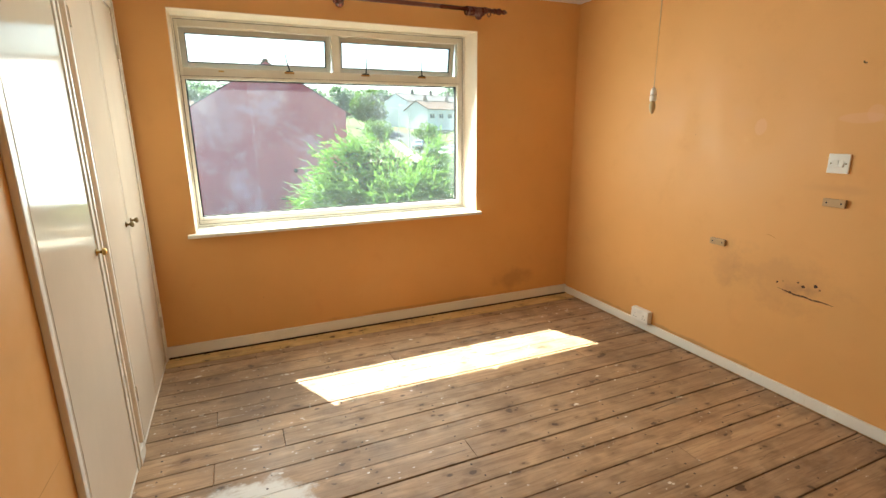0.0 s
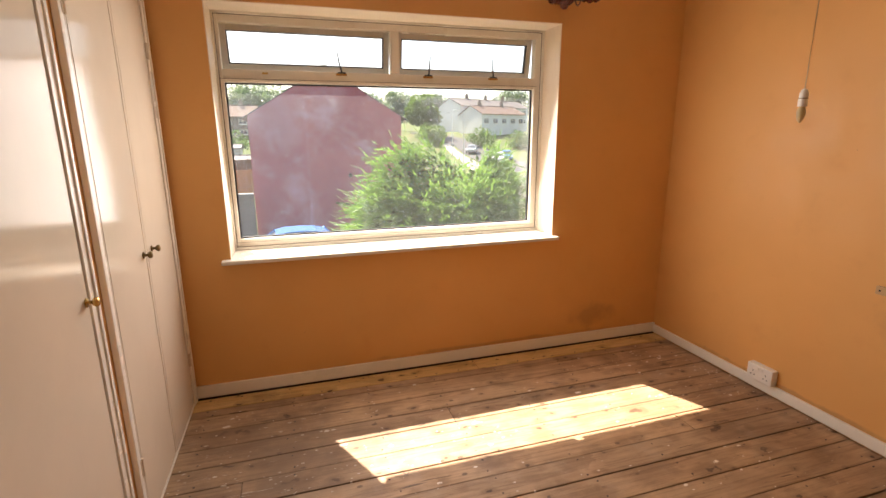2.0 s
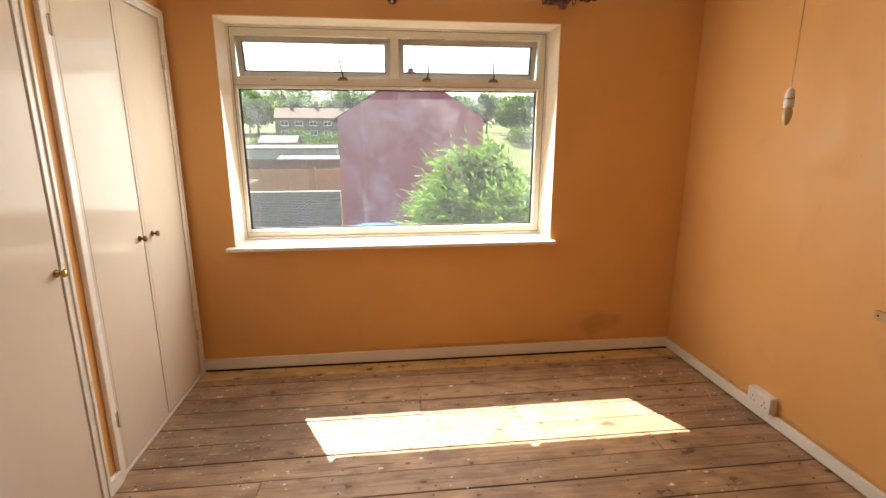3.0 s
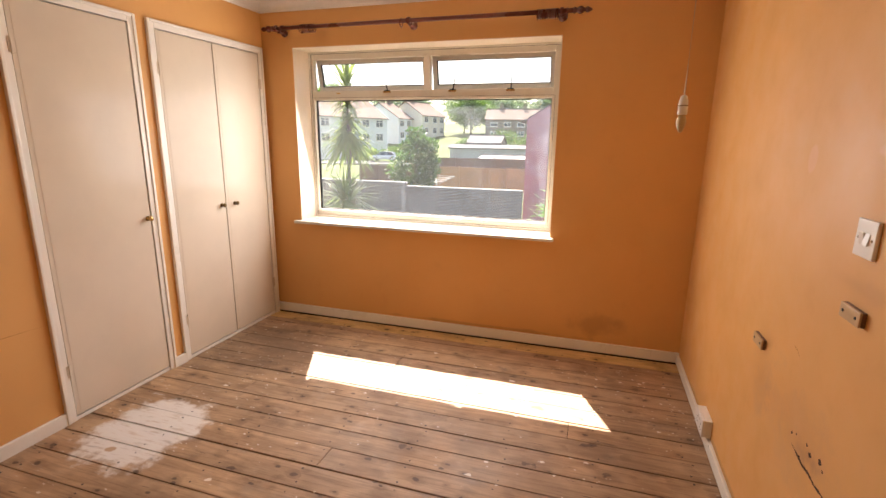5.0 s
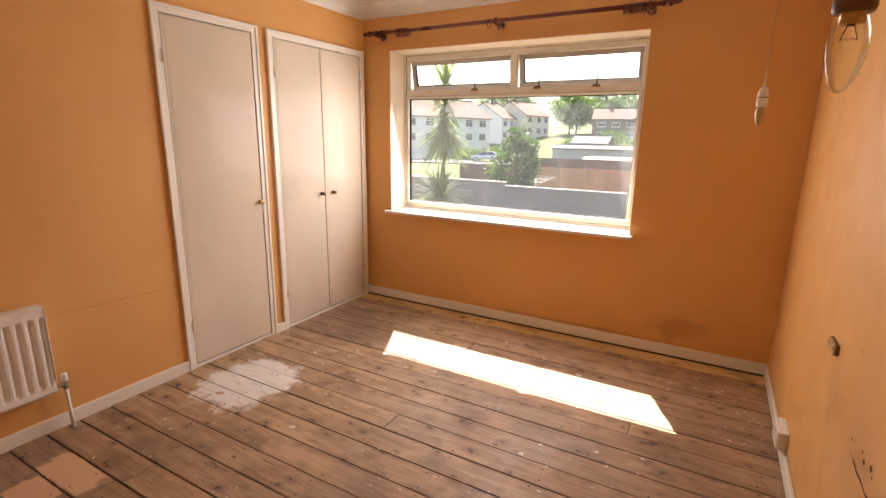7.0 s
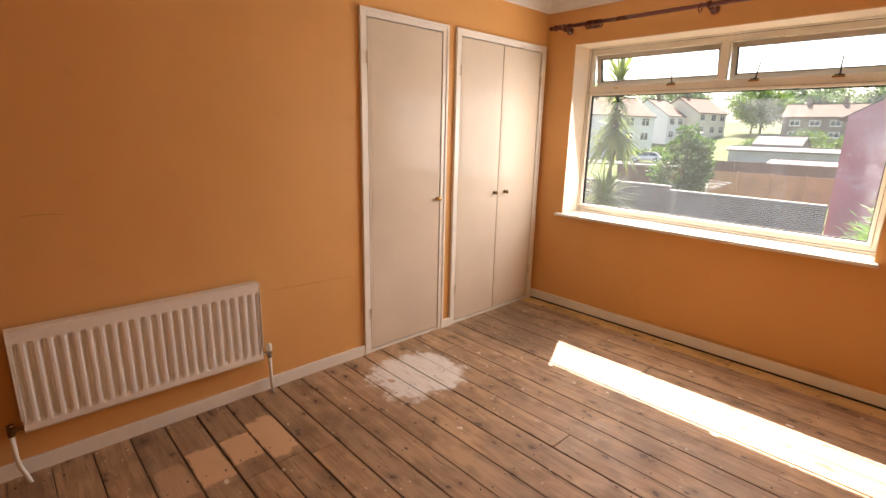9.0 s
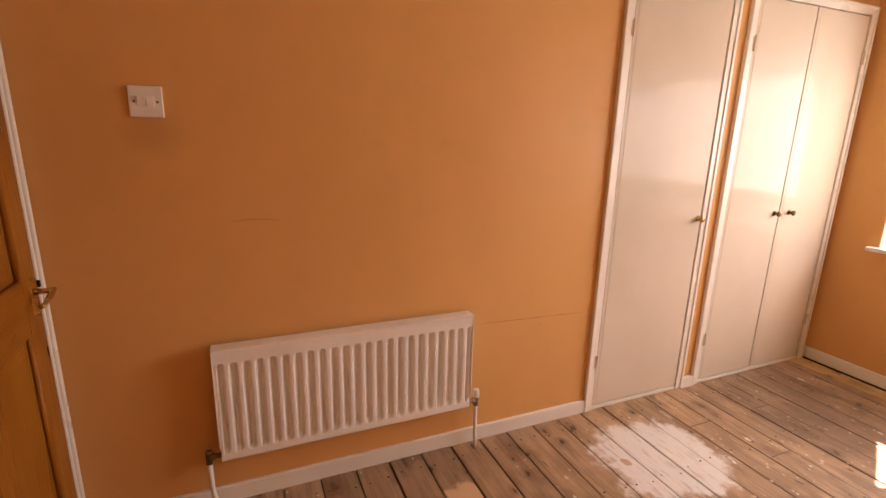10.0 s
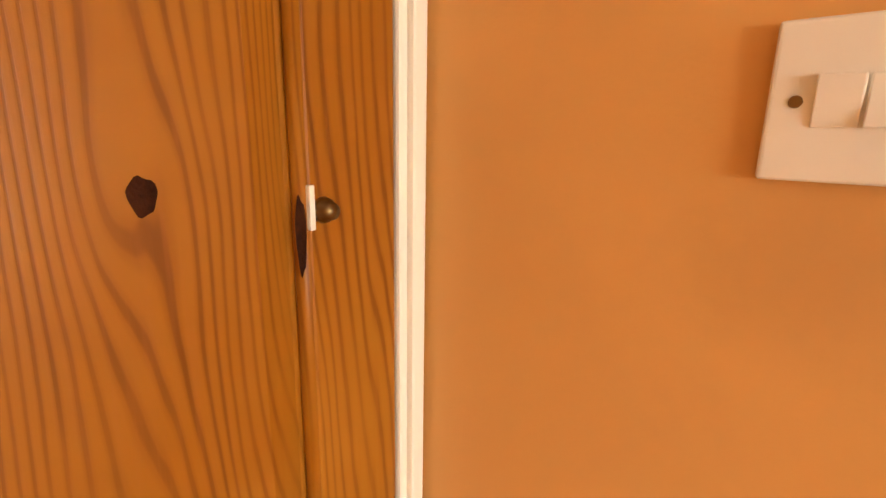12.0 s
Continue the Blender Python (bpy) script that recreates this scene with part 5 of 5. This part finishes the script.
gable_house("street_house", pose(-12.6, 104.0, ground_z(0, 104), 0, 0, 6), 16.0, 8.0, 4.1, 6.2, GREY_BRICK, ROOF_RED, "red-brown brick house with white windows",
            rows_of((-6.2, -3.4, -0.6, 2.2, 5.0), (0.7, 2.6), 1.5, 0.95), (-5.0, 0.0, 5.0), "street houses")
gable_house("street_house", pose(-46.0, 122.0, ground_z(0, 122), 0, 0, 30), 16.0, 8.0, 4.6, 7.0, GREY_RENDER, ROOF_GREY, "grey rendered house with a grey tiled roof",
            rows_of((-5.0, -1.6, 1.6, 5.0), (0.8, 3.0), 1.6, 1.1), (-4.0,), "street houses")
gable_house("terrace_house", pose(52.9, 121.4, 3.4, 0, 0, 25), 26.0, 8.0, 4.75, 6.6, PALE_RENDER, ROOF_GREY, "pale grey rendered terrace with a grey tiled roof on the hill",
            rows_of((-10.8, -7.0, -3.2, 0.6, 4.4, 8.2, 11.4), (0.7, 3.0), 1.7, 1.1), (-7.0, 0.0, 7.0), "terraces on the hill", base=-4.0)
gable_house("terrace_house", pose(48.5, 107.0, 2.9, 0, 0, 20), 13.5, 8.0, 2.9, 4.7, WHITE_RENDER, ROOF_RED, "white rendered low terrace with a red-brown roof",
            rows_of((-5.4, -2.6, 0.2, 3.0, 5.6), (0.8,), 1.5, 1.2), (-4.0, 3.0), "terraces on the hill", base=-4.0)


# ---- cars ----
def car(m, paint, label):
    c = holder("parked_car", m, label, "car", "parked cars")
    lower = [(-2.05, 0.35), (-2.08, 0.62), (-1.98, 0.80), (-1.15, 0.93), (1.72, 0.95), (1.98, 0.86), (2.04, 0.55), (2.0, 0.32)]
    bm = bmesh.new()
    sides = [[bm.verts.new((x, s * 0.84, z)) for x, z in lower] for s in (-1, 1)]
    bm.faces.new(sides[0]), bm.faces.new(sides[1][::-1])
    for i in range(len(lower)):
        j = (i + 1) % len(lower)
        bm.faces.new((sides[0][i], sides[0][j], sides[1][j], sides[1][i]))
    rounded(bm, 0.07, 3)
    finish("body", bm, paint, c, True)
    cabin = [(-1.10, 0.90, 0.80), (-0.42, 1.40, 0.60), (-0.10, 1.455, 0.58), (0.95, 1.43, 0.58), (1.35, 1.34, 0.60), (1.80, 0.92, 0.78)]
    bm = bmesh.new()
    sides = [[bm.verts.new((x, s * w, z)) for x, z, w in cabin] for s in (-1, 1)]
    bm.faces.new(sides[0]), bm.faces.new(sides[1][::-1])
    for i in range(len(cabin)):
        j = (i + 1) % len(cabin)
        bm.faces.new((sides[0][i], sides[0][j], sides[1][j], sides[1][i]))
    rounded(bm, 0.03, 2)
    finish("windows", bm, DARK_PANE, c, True)
    bm = bmesh.new()                               # roof skin and pillars
    roof = [(-0.48, 1.392), (-0.10, 1.470), (0.45, 1.480), (0.95, 1.448), (1.38, 1.352)]
    sides = [[bm.verts.new((x, s * 0.615, z)) for x, z in roof] + [bm.verts.new((x, s * 0.615, z - 0.04)) for x, z in roof[::-1]] for s in (-1, 1)]
    n = len(sides[0])
    bm.faces.new(sides[0]), bm.faces.new(sides[1][::-1])
    for i in range(n):
        j = (i + 1) % n
        bm.faces.new((sides[0][i], sides[0][j], sides[1][j], sides[1][i]))
    for s in (-1, 1):
        tube(bm, [(-1.08, s * 0.79, 0.92), (-0.45, s * 0.61, 1.39)], 0.035, 6)
        tube(bm, [(0.45, s * 0.80, 0.92), (0.42, s * 0.61, 1.45)], 0.04, 6)
        tube(bm, [(1.72, s * 0.77, 0.94), (1.34, s * 0.61, 1.36)], 0.06, 6)
    finish("roof", bm, paint, c)
    for x in (-1.30, 1.28):
        for s in (-1, 1):
            wheel = holder("wheel", pose(x, s * 0.76, 0.31, 90, 0, 0))
            wheel.parent = c
            bm = bmesh.new()
            revolve(bm, [(0.20, -0.09), (0.29, -0.095), (0.31, -0.06), (0.31, 0.06), (0.29, 0.095), (0.20, 0.09)], pose(0, 0, 0), 22)
            finish("tyre", bm, TYRE, wheel, True)
            bm = bmesh.new()
            revolve(bm, [(0.0, -0.07), (0.20, -0.085), (0.20, 0.085), (0.0, 0.07)], pose(0, 0, 0), 16)
            finish("rim", bm, SILVER_PAINT, wheel)
    blocks("lamps", [(-2.07, -1.98, -0.78, -0.50, 0.62, 0.74), (-2.07, -1.98, 0.50, 0.78, 0.62, 0.74), (1.96, 2.03, -0.78, -0.56, 0.66, 0.82), (1.96, 2.03, 0.56, 0.78, 0.66, 0.82)], PLASTIC, c, 0.01)


car(pose(0.35, 19.6, -3.5, 0, 0, 4), BLUE_PAINT, "bright blue hatchback parked by the red gable")
car(pose(-27.9, 67.5, ground_z(0, 65) + 0.15, 0, 0, 16), SILVER_PAINT, "silver hatchback parked in the street")
car(pose(27.5, 62.0, ground_z(0, 62) + 0.15, 0, 0, 68), WHITE_PAINT, "white car parked on the road")
car(pose(30.5, 66.0, ground_z(0, 66) + 0.15, 0, 0, 68), BLUE_PAINT, "dark blue car parked on the road")
car(pose(32.0, 84.0, ground_z(0, 84) + 0.15, 0, 0, 62), SILVER_PAINT, "grey car parked up the road")


# ---- trees and shrubs ----
def leaf_quad(verts, faces, p, way, side, length, width):
    i = len(verts)
    verts += [p - side * width * 0.5, p + way * length * 0.5 - side * width, p + way * length, p + way * length * 0.5 + side * width]
    faces.append((i, i + 1, i + 2, i + 3))


def mesh_part(name, verts, faces, material, parent):
    data = bpy.data.meshes.new(name)
    data.from_pydata([tuple(v) for v in verts], [], faces)
    data.materials.append(material)
    ob = new(name, data)
    ob.parent = parent
    return ob


def rand_dir(rng):
    while True:
        v = Vector((rng.uniform(-1, 1), rng.uniform(-1, 1), rng.uniform(-1, 1)))
        if 0.1 < v.length < 1:
            return v.normalized()


def broadleaf(x, y, height, spread, seed, material, label, clumps=34, leaves=70, size=0.28, name="tree", low=0.28):
    """A tapered trunk with limbs and a crown of many small leaf clumps."""
    rng = random.Random(seed)
    t = holder(name, pose(x, y, ground_z(x, y)), label, "tree" if name == "tree" else "shrub", "trees" if name == "tree" else "shrubs")
    bm = bmesh.new()
    r = 0.035 * height
    tube(bm, [(0, 0, -0.3), (rng.uniform(-0.1, 0.1), 0, height * 0.25), (rng.uniform(-0.2, 0.2), rng.uniform(-0.2, 0.2), height * 0.55), (0, 0, height * 0.85)], [r, r * 0.8, r * 0.5, r * 0.12], 9)
    centres = []
    for i in range(clumps):
        d = rand_dir(rng)
        f = rng.uniform(0.35, 1.0) ** 0.6
        zz = height * (low + (1 - low) * 0.5) + d.z * f * height * (1 - low) * 0.5
        taper = 1.0 - 0.25 * max(0.0, (zz / height - 0.6) / 0.4)
        c = Vector((d.x * f * spread * taper, d.y * f * spread * taper, zz))
        centres.append(c)
        if i % 3 == 0:
            a = Vector((0, 0, min(zz * 0.7, height * 0.6)))
            tube(bm, [a, a.lerp(c, 0.5) + Vector((0, 0, 0.06 * height)), c], [r * 0.35, r * 0.22, r * 0.06], 6)
    finish("trunk", bm, BARK, t, True)
    verts, faces = [], []
    for c in centres:
        cr = spread * rng.uniform(0.22, 0.42)
        for _ in range(leaves):
            d = rand_dir(rng)
            p = c + Vector((d.x, d.y, d.z * 0.8)) * cr * rng.uniform(0.5, 1.05)
            way = (d + rand_dir(rng) * 0.9).normalized()
            side = way.cross(rand_dir(rng)).normalized()
            leaf_quad(verts, faces, p, way, side, size * rng.uniform(0.7, 1.3), size * 0.32)
    crown = mesh_part("crown", verts, faces, material, t)
    tagged(crown, kind="stuff")
    return t


def conifer_bush(x, y, z_top, rx, ry, seed):
    """A broad conifer: a mound of feathery sprays that point up and out, with a few taller tips."""
    rng = random.Random(seed)
    g = ground_z(x, y)
    t = holder("conifer_bush", pose(x, y, g), "broad bright green feathery conifer outside the window", "conifer")
    h = z_top - g
    bm = bmesh.new()
    tube(bm, [(0, 0, -0.3), (0, 0, h * 0.5), (0, 0, h * 0.86)], [0.16, 0.10, 0.02], 9)
    inner_v, inner_f, verts, faces = [], [], [], []
    peaks = [(-0.41, -0.1, 0.82, 0.19), (-0.16, 0.1, 0.66, 0.13), (-0.64, -0.2, 0.40, 0.20), (0.12, 0.2, 0.42, 0.10), (0.43, 0.0, 0.85, 0.14), (0.72, 0.1, 0.75, 0.20), (0.22, -0.4, 0.25, 0.2), (-0.95, -0.1, 0.15, 0.15), (-0.12, 0.0, 0.50, 0.07), (0.11, 0.1, 0.50, 0.07), (-0.30, 0.0, 0.25, 0.06)]

    def crown_z(u, v):
        r = min(1.0, math.hypot(u, v))
        z = (h - 0.72) * (1 - r ** 5) ** 0.6 * (1.0 - 0.06 * r)
        return z + sum(a * math.exp(-((u - pu) ** 2 + (v - pv) ** 2) / w ** 2) for pu, pv, a, w in peaks)

    for pu, pv, a, w in peaks:
        tip = Vector((pu * rx, pv * ry, crown_z(pu, pv) - 0.1))
        tube(bm, [(0, 0, h * 0.3), (pu * rx * 0.6, pv * ry * 0.6, h * 0.55), tuple(tip)], [0.05, 0.03, 0.006], 6)
    for k in range(3000):
        a, r = rng.uniform(0, 2 * math.pi), rng.uniform(0.0, 1.0) ** 0.5
        u, v = r * math.cos(a), r * math.sin(a)
        if v > 0.35 and rng.random() < 0.6:
            v = -v
        top = crown_z(u, v)
        depth = rng.uniform(0, 1) ** 1.5
        z = top - depth * (0.35 if r < 0.8 else 1.9)
        p = Vector((u * rx, v * ry, z))
        out = Vector((u, v * 1.2, 0))
        out = out.normalized() if out.length > 0.02 else rand_dir(rng)
        tall = max((math.exp(-((u - pu) ** 2 + (v - pv) ** 2) / (w * 0.8) ** 2) for pu, pv, q, w in peaks))
        way = ((out + Vector((-0.35, -0.25, 0))) * (0.5 + 0.7 * r) + rand_dir(rng) * 0.8 + Vector((0, 0, rng.uniform(-0.2, 0.4) + 0.8 * tall))).normalized()
        ln = rng.uniform(0.34, 0.80) * (1.0 - 0.25 * tall)
        n = 12
        lean = (way.cross(Vector((0, 0, 1))) + rand_dir(rng) * 0.45).normalized()
        for i in range(n):
            q = p + way * ln * (i / n) + Vector((0, 0, -0.26 * ln * (i / n) ** 2))
            fl = ln * (0.27 * (1 - i / n) + 0.07) * rng.uniform(0.7, 1.2)
            for s in (-1, 1):
                w2 = (way * 0.9 + lean * s * 0.7 + rand_dir(rng) * 0.2).normalized()
                leaf_quad(verts, faces, q, w2, w2.cross(rand_dir(rng)).normalized(), fl, 0.0125)
        leaf_quad(verts, faces, p + way * ln * 0.8, way, lean, ln * 0.35, 0.016)
        # leaves set behind the spray, coloured dark as its shaded inside
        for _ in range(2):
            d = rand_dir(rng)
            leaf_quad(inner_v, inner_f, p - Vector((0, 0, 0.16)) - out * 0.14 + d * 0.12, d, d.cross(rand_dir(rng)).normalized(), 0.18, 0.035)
    finish("trunk", bm, BARK, t, True)
    tagged(mesh_part("spray", verts, faces, CONIFER_LEAF, t), kind="stuff")
    tagged(mesh_part("inner_foliage", inner_v, inner_f, CONIFER_SHADE, t), kind="stuff")


conifer_bush(3.45, 9.9, 1.05, 2.15, 1.5, 5)


def palm(x, y):
    rng = random.Random(11)
    g = ground_z(x, y)
    t = holder("palm_tree", pose(x, y, g), "tall cabbage palm with drooping sword-shaped leaves", "palm")
    bm = bmesh.new()
    tube(bm, [(0.0, 0, -0.3), (0.02, 0, 2.0), (-0.02, 0, 4.0), (0.01, 0, 4.9), (0.0, 0, 5.75)], [0.16, 0.13, 0.10, 0.085, 0.06], 12)
    tube(bm, [(0.02, 0, 2.6), (0.10, -0.14, 3.3), (0.04, -0.22, 4.0)], [0.08, 0.06, 0.05], 9)
    finish("trunk", bm, PALM_BARK, t, True)
    verts, faces = [], []

    def blade(p, way, length, droop, width):
        side = way.cross(Vector((0, 0, 1)))
        side = side.normalized() if side.length > 0.05 else Vector((1, 0, 0))
        prev = None
        for i in range(6):
            f = i / 5
            q = p + way * length * f + Vector((0, 0, -droop * f * f))
            w = side * width * (1 - f ** 2.2) * (0.6 + 0.4 * min(1.0, 4 * f)) + side * 0.001
            cur = (len(verts), len(verts) + 1)
            verts.extend([q - w, q + w])
            if prev:
                faces.append((prev[0], cur[0], cur[1], prev[1]))
            prev = cur

    for z, count, lo, hi, ln, droop in ((5.75, 80, -0.1, 1.6, 0.66, 0.18), (5.02, 240, -0.75, 0.5, 0.56, 0.26), (5.25, 110, -0.6, 1.2, 0.34, 0.14), (5.55, 90, -0.6, 1.2, 0.34, 0.14), (4.02, 200, -0.75, 1.3, 0.62, 0.20)):
        off = Vector((0.04, -0.22, 0)) if z == 4.02 else Vector((0, 0, 0))
        for _ in range(count):
            a, e = rng.uniform(0, 2 * math.pi), rng.uniform(lo, hi)
            way = Vector((math.cos(a) * math.cos(e), math.sin(a) * math.cos(e), math.sin(e))).normalized()
            blade(Vector((0, 0, z + rng.uniform(-0.10, 0.10))) + off, way, ln * rng.uniform(0.75, 1.2), droop * rng.uniform(0.5, 1.3), 0.019)
    tagged(mesh_part("leaves", verts, faces, PALM_LEAF, t), kind="stuff")


palm(-1.37, 7.4)
broadleaf(-8.7, 30.0, 5.75, 1.45, 3, SHRUB_LEAF, "dense dark green evergreen shrub behind the garden wall", 60, 90, 0.22, "shrub", 0.12)
for i, (x, y, h, s) in enumerate(((-27.0, 116.0, 8.2, 5.4), (-19.5, 124.0, 7.5, 4.4), (-34.0, 136.0, 11.0, 7.0), (-8.0, 128.0, 10.5, 6.0), (-52.0, 134.0, 12.0, 9.0), (-66.0, 118.0, 11.0, 8.0),
                                  (7.5, 122.0, 11.5, 4.4), (30.0, 140.0, 10.2, 6.2), (28.4, 105.0, 8.3, 3.6), (37.6, 128.0, 9.2, 4.2), (20.0, 132.0, 9.0, 6.0), (71.0, 150.0, 12.4, 6.2), (84.0, 150.0, 10.0, 6.0), (62.0, 104.0, 8.0, 4.0),
                                  (46.0, 146.0, 8.0, 5.0), (-24.0, 148.0, 12.0, 9.0), (-80.0, 140.0, 14.0, 10.0), (-6.0, 150.0, 12.0, 9.0), (15.0, 112.0, 6.8, 3.2))):
    broadleaf(x, y, h, s, 20 + i, HAZE_LEAF if y > 120 else TREE_LEAF, "full green leafy tree among the houses", 46, 120, 0.62)
for i, (x, y, h, s) in enumerate(((-19.5, 88.0, 2.8, 2.6), (-12.5, 84.0, 4.2, 3.6), (-8.0, 84.0, 3.8, 3.0), (37.0, 92.0, 3.6, 3.0), (44.0, 90.0, 3.0, 2.6), (28.0, 96.0, 3.4, 3.0), (12.0, 60.0, 4.2, 3.2), (9.5, 48.0, 4.0, 2.4), (-33.0, 72.0, 1.6, 2.2), (-31.0, 78.0, 1.6, 2.2))):
    broadleaf(x, y, h, s, 60 + i, TREE_LEAF, "rounded green garden shrub", 22, 90, 0.34, "shrub", 0.08)


# ---- small things outside ----
def airer():
    a = holder("rotary_airer", pose(-8.4, 33.4, ground_z(-8, 33)), "rotary clothes airer with pale lines", "clothes airer")
    bm = bmesh.new()
    tube(bm, [(0, 0, 0), (0, 0, 2.25)], 0.03, 8)
    for i in range(4):
        d = Vector((math.cos(0.4 + i * math.pi / 2), math.sin(0.4 + i * math.pi / 2), 0))
        tube(bm, [(0, 0, 1.6), tuple(d * 1.3 + Vector((0, 0, 2.2)))], 0.018, 6)
    finish("pole", bm, SILVER_PAINT, a)
    bm = bmesh.new()
    for f in (0.4, 0.6, 0.8, 1.0):
        pts = []
        for i in range(5):
            k = 0.4 + (i % 4) * math.pi / 2
            pts.append((math.cos(k) * 1.3 * f, math.sin(k) * 1.3 * f, 1.6 + 0.6 * f))
        tube(bm, pts, 0.012, 5)
    finish("line", bm, PLASTIC, a)


airer()


def street_lamp(x, y, h):
    s = holder("street_lamp", pose(x, y, ground_z(x, y)), "slim grey steel street lamp by the road", "street lamp", "street lamps")
    bm = bmesh.new()
    tube(bm, [(0, 0, -0.3), (0, 0, 1.2), (0, 0, 1.25), (0, 0, h)], [0.09, 0.09, 0.06, 0.045], 8)
    tube(bm, [(0, 0, h), (-0.2, 0, h + 0.25), (-0.7, 0, h + 0.3)], 0.035, 8)
    finish("post", bm, GREY_SASH, s)
    block("lantern", (-1.15, -0.65, -0.12, 0.12, h + 0.24, h + 0.38), GREY_SASH, s, 0.03)


street_lamp(17.5, 48.0, 6.6)
street_lamp(27.0, 80.0, 7.0)


# ---- floor ----
floor = tagged(block("floor", (0.0, XE, YS - 0.1, YN, -0.2, -0.022), SUBFLOOR_SHADE), "old bare pine floorboards with paint splashes and knots", "floor", kind="structure")
rng = random.Random(42)
cache = {}


def plank(name, x0, x1, y0, y1, z, material):
    """One board: a block with eased edges, its mesh shared by boards of one size."""
    key = (round(x1 - x0, 3), round(y1 - y0, 3), material.name)
    if key not in cache:
        bm = bmesh.new()
        hx, hy = (x1 - x0) / 2, (y1 - y0) / 2
        cuboid(bm, -hx, hx, -hy, hy, -0.020, 0.0)
        bmesh.ops.bevel(bm, geom=[e for e in bm.edges if all(v.co.z > -0.001 for v in e.verts)], offset=0.0016, segments=1, affect="EDGES")
        data = bpy.data.meshes.new(name)
        bmesh.ops.recalc_face_normals(bm, faces=list(bm.faces))
        bm.to_mesh(data)
        bm.free()
        data.materials.append(material)
        cache[key] = data
    ob = new(name, cache[key])
    ob.location = ((x0 + x1) / 2, (y0 + y1) / 2, z)
    ob.parent = floor
    return ob


BW = 0.1415                                          # board width
joints = {8: (0.31, 0.63), 9: (0.62,), 10: (0.66,), 4: (1.9,), 13: (2.2,), 16: (1.35,), 18: (0.30,), 19: (0.594,), 20: (2.4,), 21: (0.306,), 23: (1.3,)}
wide = {16: 0.0085, 8: 0.009, 9: 0.005, 10: 0.008, 11: 0.007, 7: 0.006, 6: 0.004, 5: 0.004, 12: 0.004, 14: 0.004, 15: 0.004, 19: 0.004, 21: 0.0045}
row = 0
y = 0.2565 - 4 * BW
nails_v, nails_f = [], []
joists = [0.10 + 0.405 * i for i in range(8)]
y_last = YN - 0.145
while y < y_last - 0.02:
    ya, yb = max(y, YS), min(y + BW, y_last)
    cuts = [0.001, *sorted(joints.get(row, ())), XE - 0.001]
    for a, b in zip(cuts, cuts[1:]):
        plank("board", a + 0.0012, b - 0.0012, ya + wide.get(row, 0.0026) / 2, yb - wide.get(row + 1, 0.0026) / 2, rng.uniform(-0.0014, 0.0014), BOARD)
    for jx in joists:
        for f in (0.2, 0.8):
            cx, cy, r = jx + rng.uniform(-0.02, 0.02), ya + f * (yb - ya) + rng.uniform(-0.008, 0.008), rng.uniform(0.0034, 0.0052)
            i = len(nails_v)
            nails_v += [(cx + r * math.cos(k * math.pi / 4), cy + r * math.sin(k * math.pi / 4), 0.0018) for k in range(8)] + [(cx, cy, 0.0022)]
            nails_f += [(i + k, i + (k + 1) % 8, i + 8) for k in range(8)]
    y += BW
    row += 1
for a, b in ((0.002, 1.62), (1.624, XE - 0.002)):
    plank("edge_board", a, b, y_last + 0.004, YN - 0.023, 0.0015, NEW_BOARD)
for i in range(22):
    cx, cy, r = 0.1 + i * 0.137 + rng.uniform(-0.03, 0.03), rng.choice((y_last + 0.020, YN - 0.045)), 0.005
    k0 = len(nails_v)
    nails_v += [(cx + r * math.cos(k * math.pi / 4), cy + r * math.sin(k * math.pi / 4), 0.0022) for k in range(8)] + [(cx, cy, 0.0028)]
    nails_f += [(k0 + k, k0 + (k + 1) % 8, k0 + 8) for k in range(8)]
tagged(mesh_part("nail_heads", nails_v, nails_f, STEEL_DARK, floor), kind="stuff")
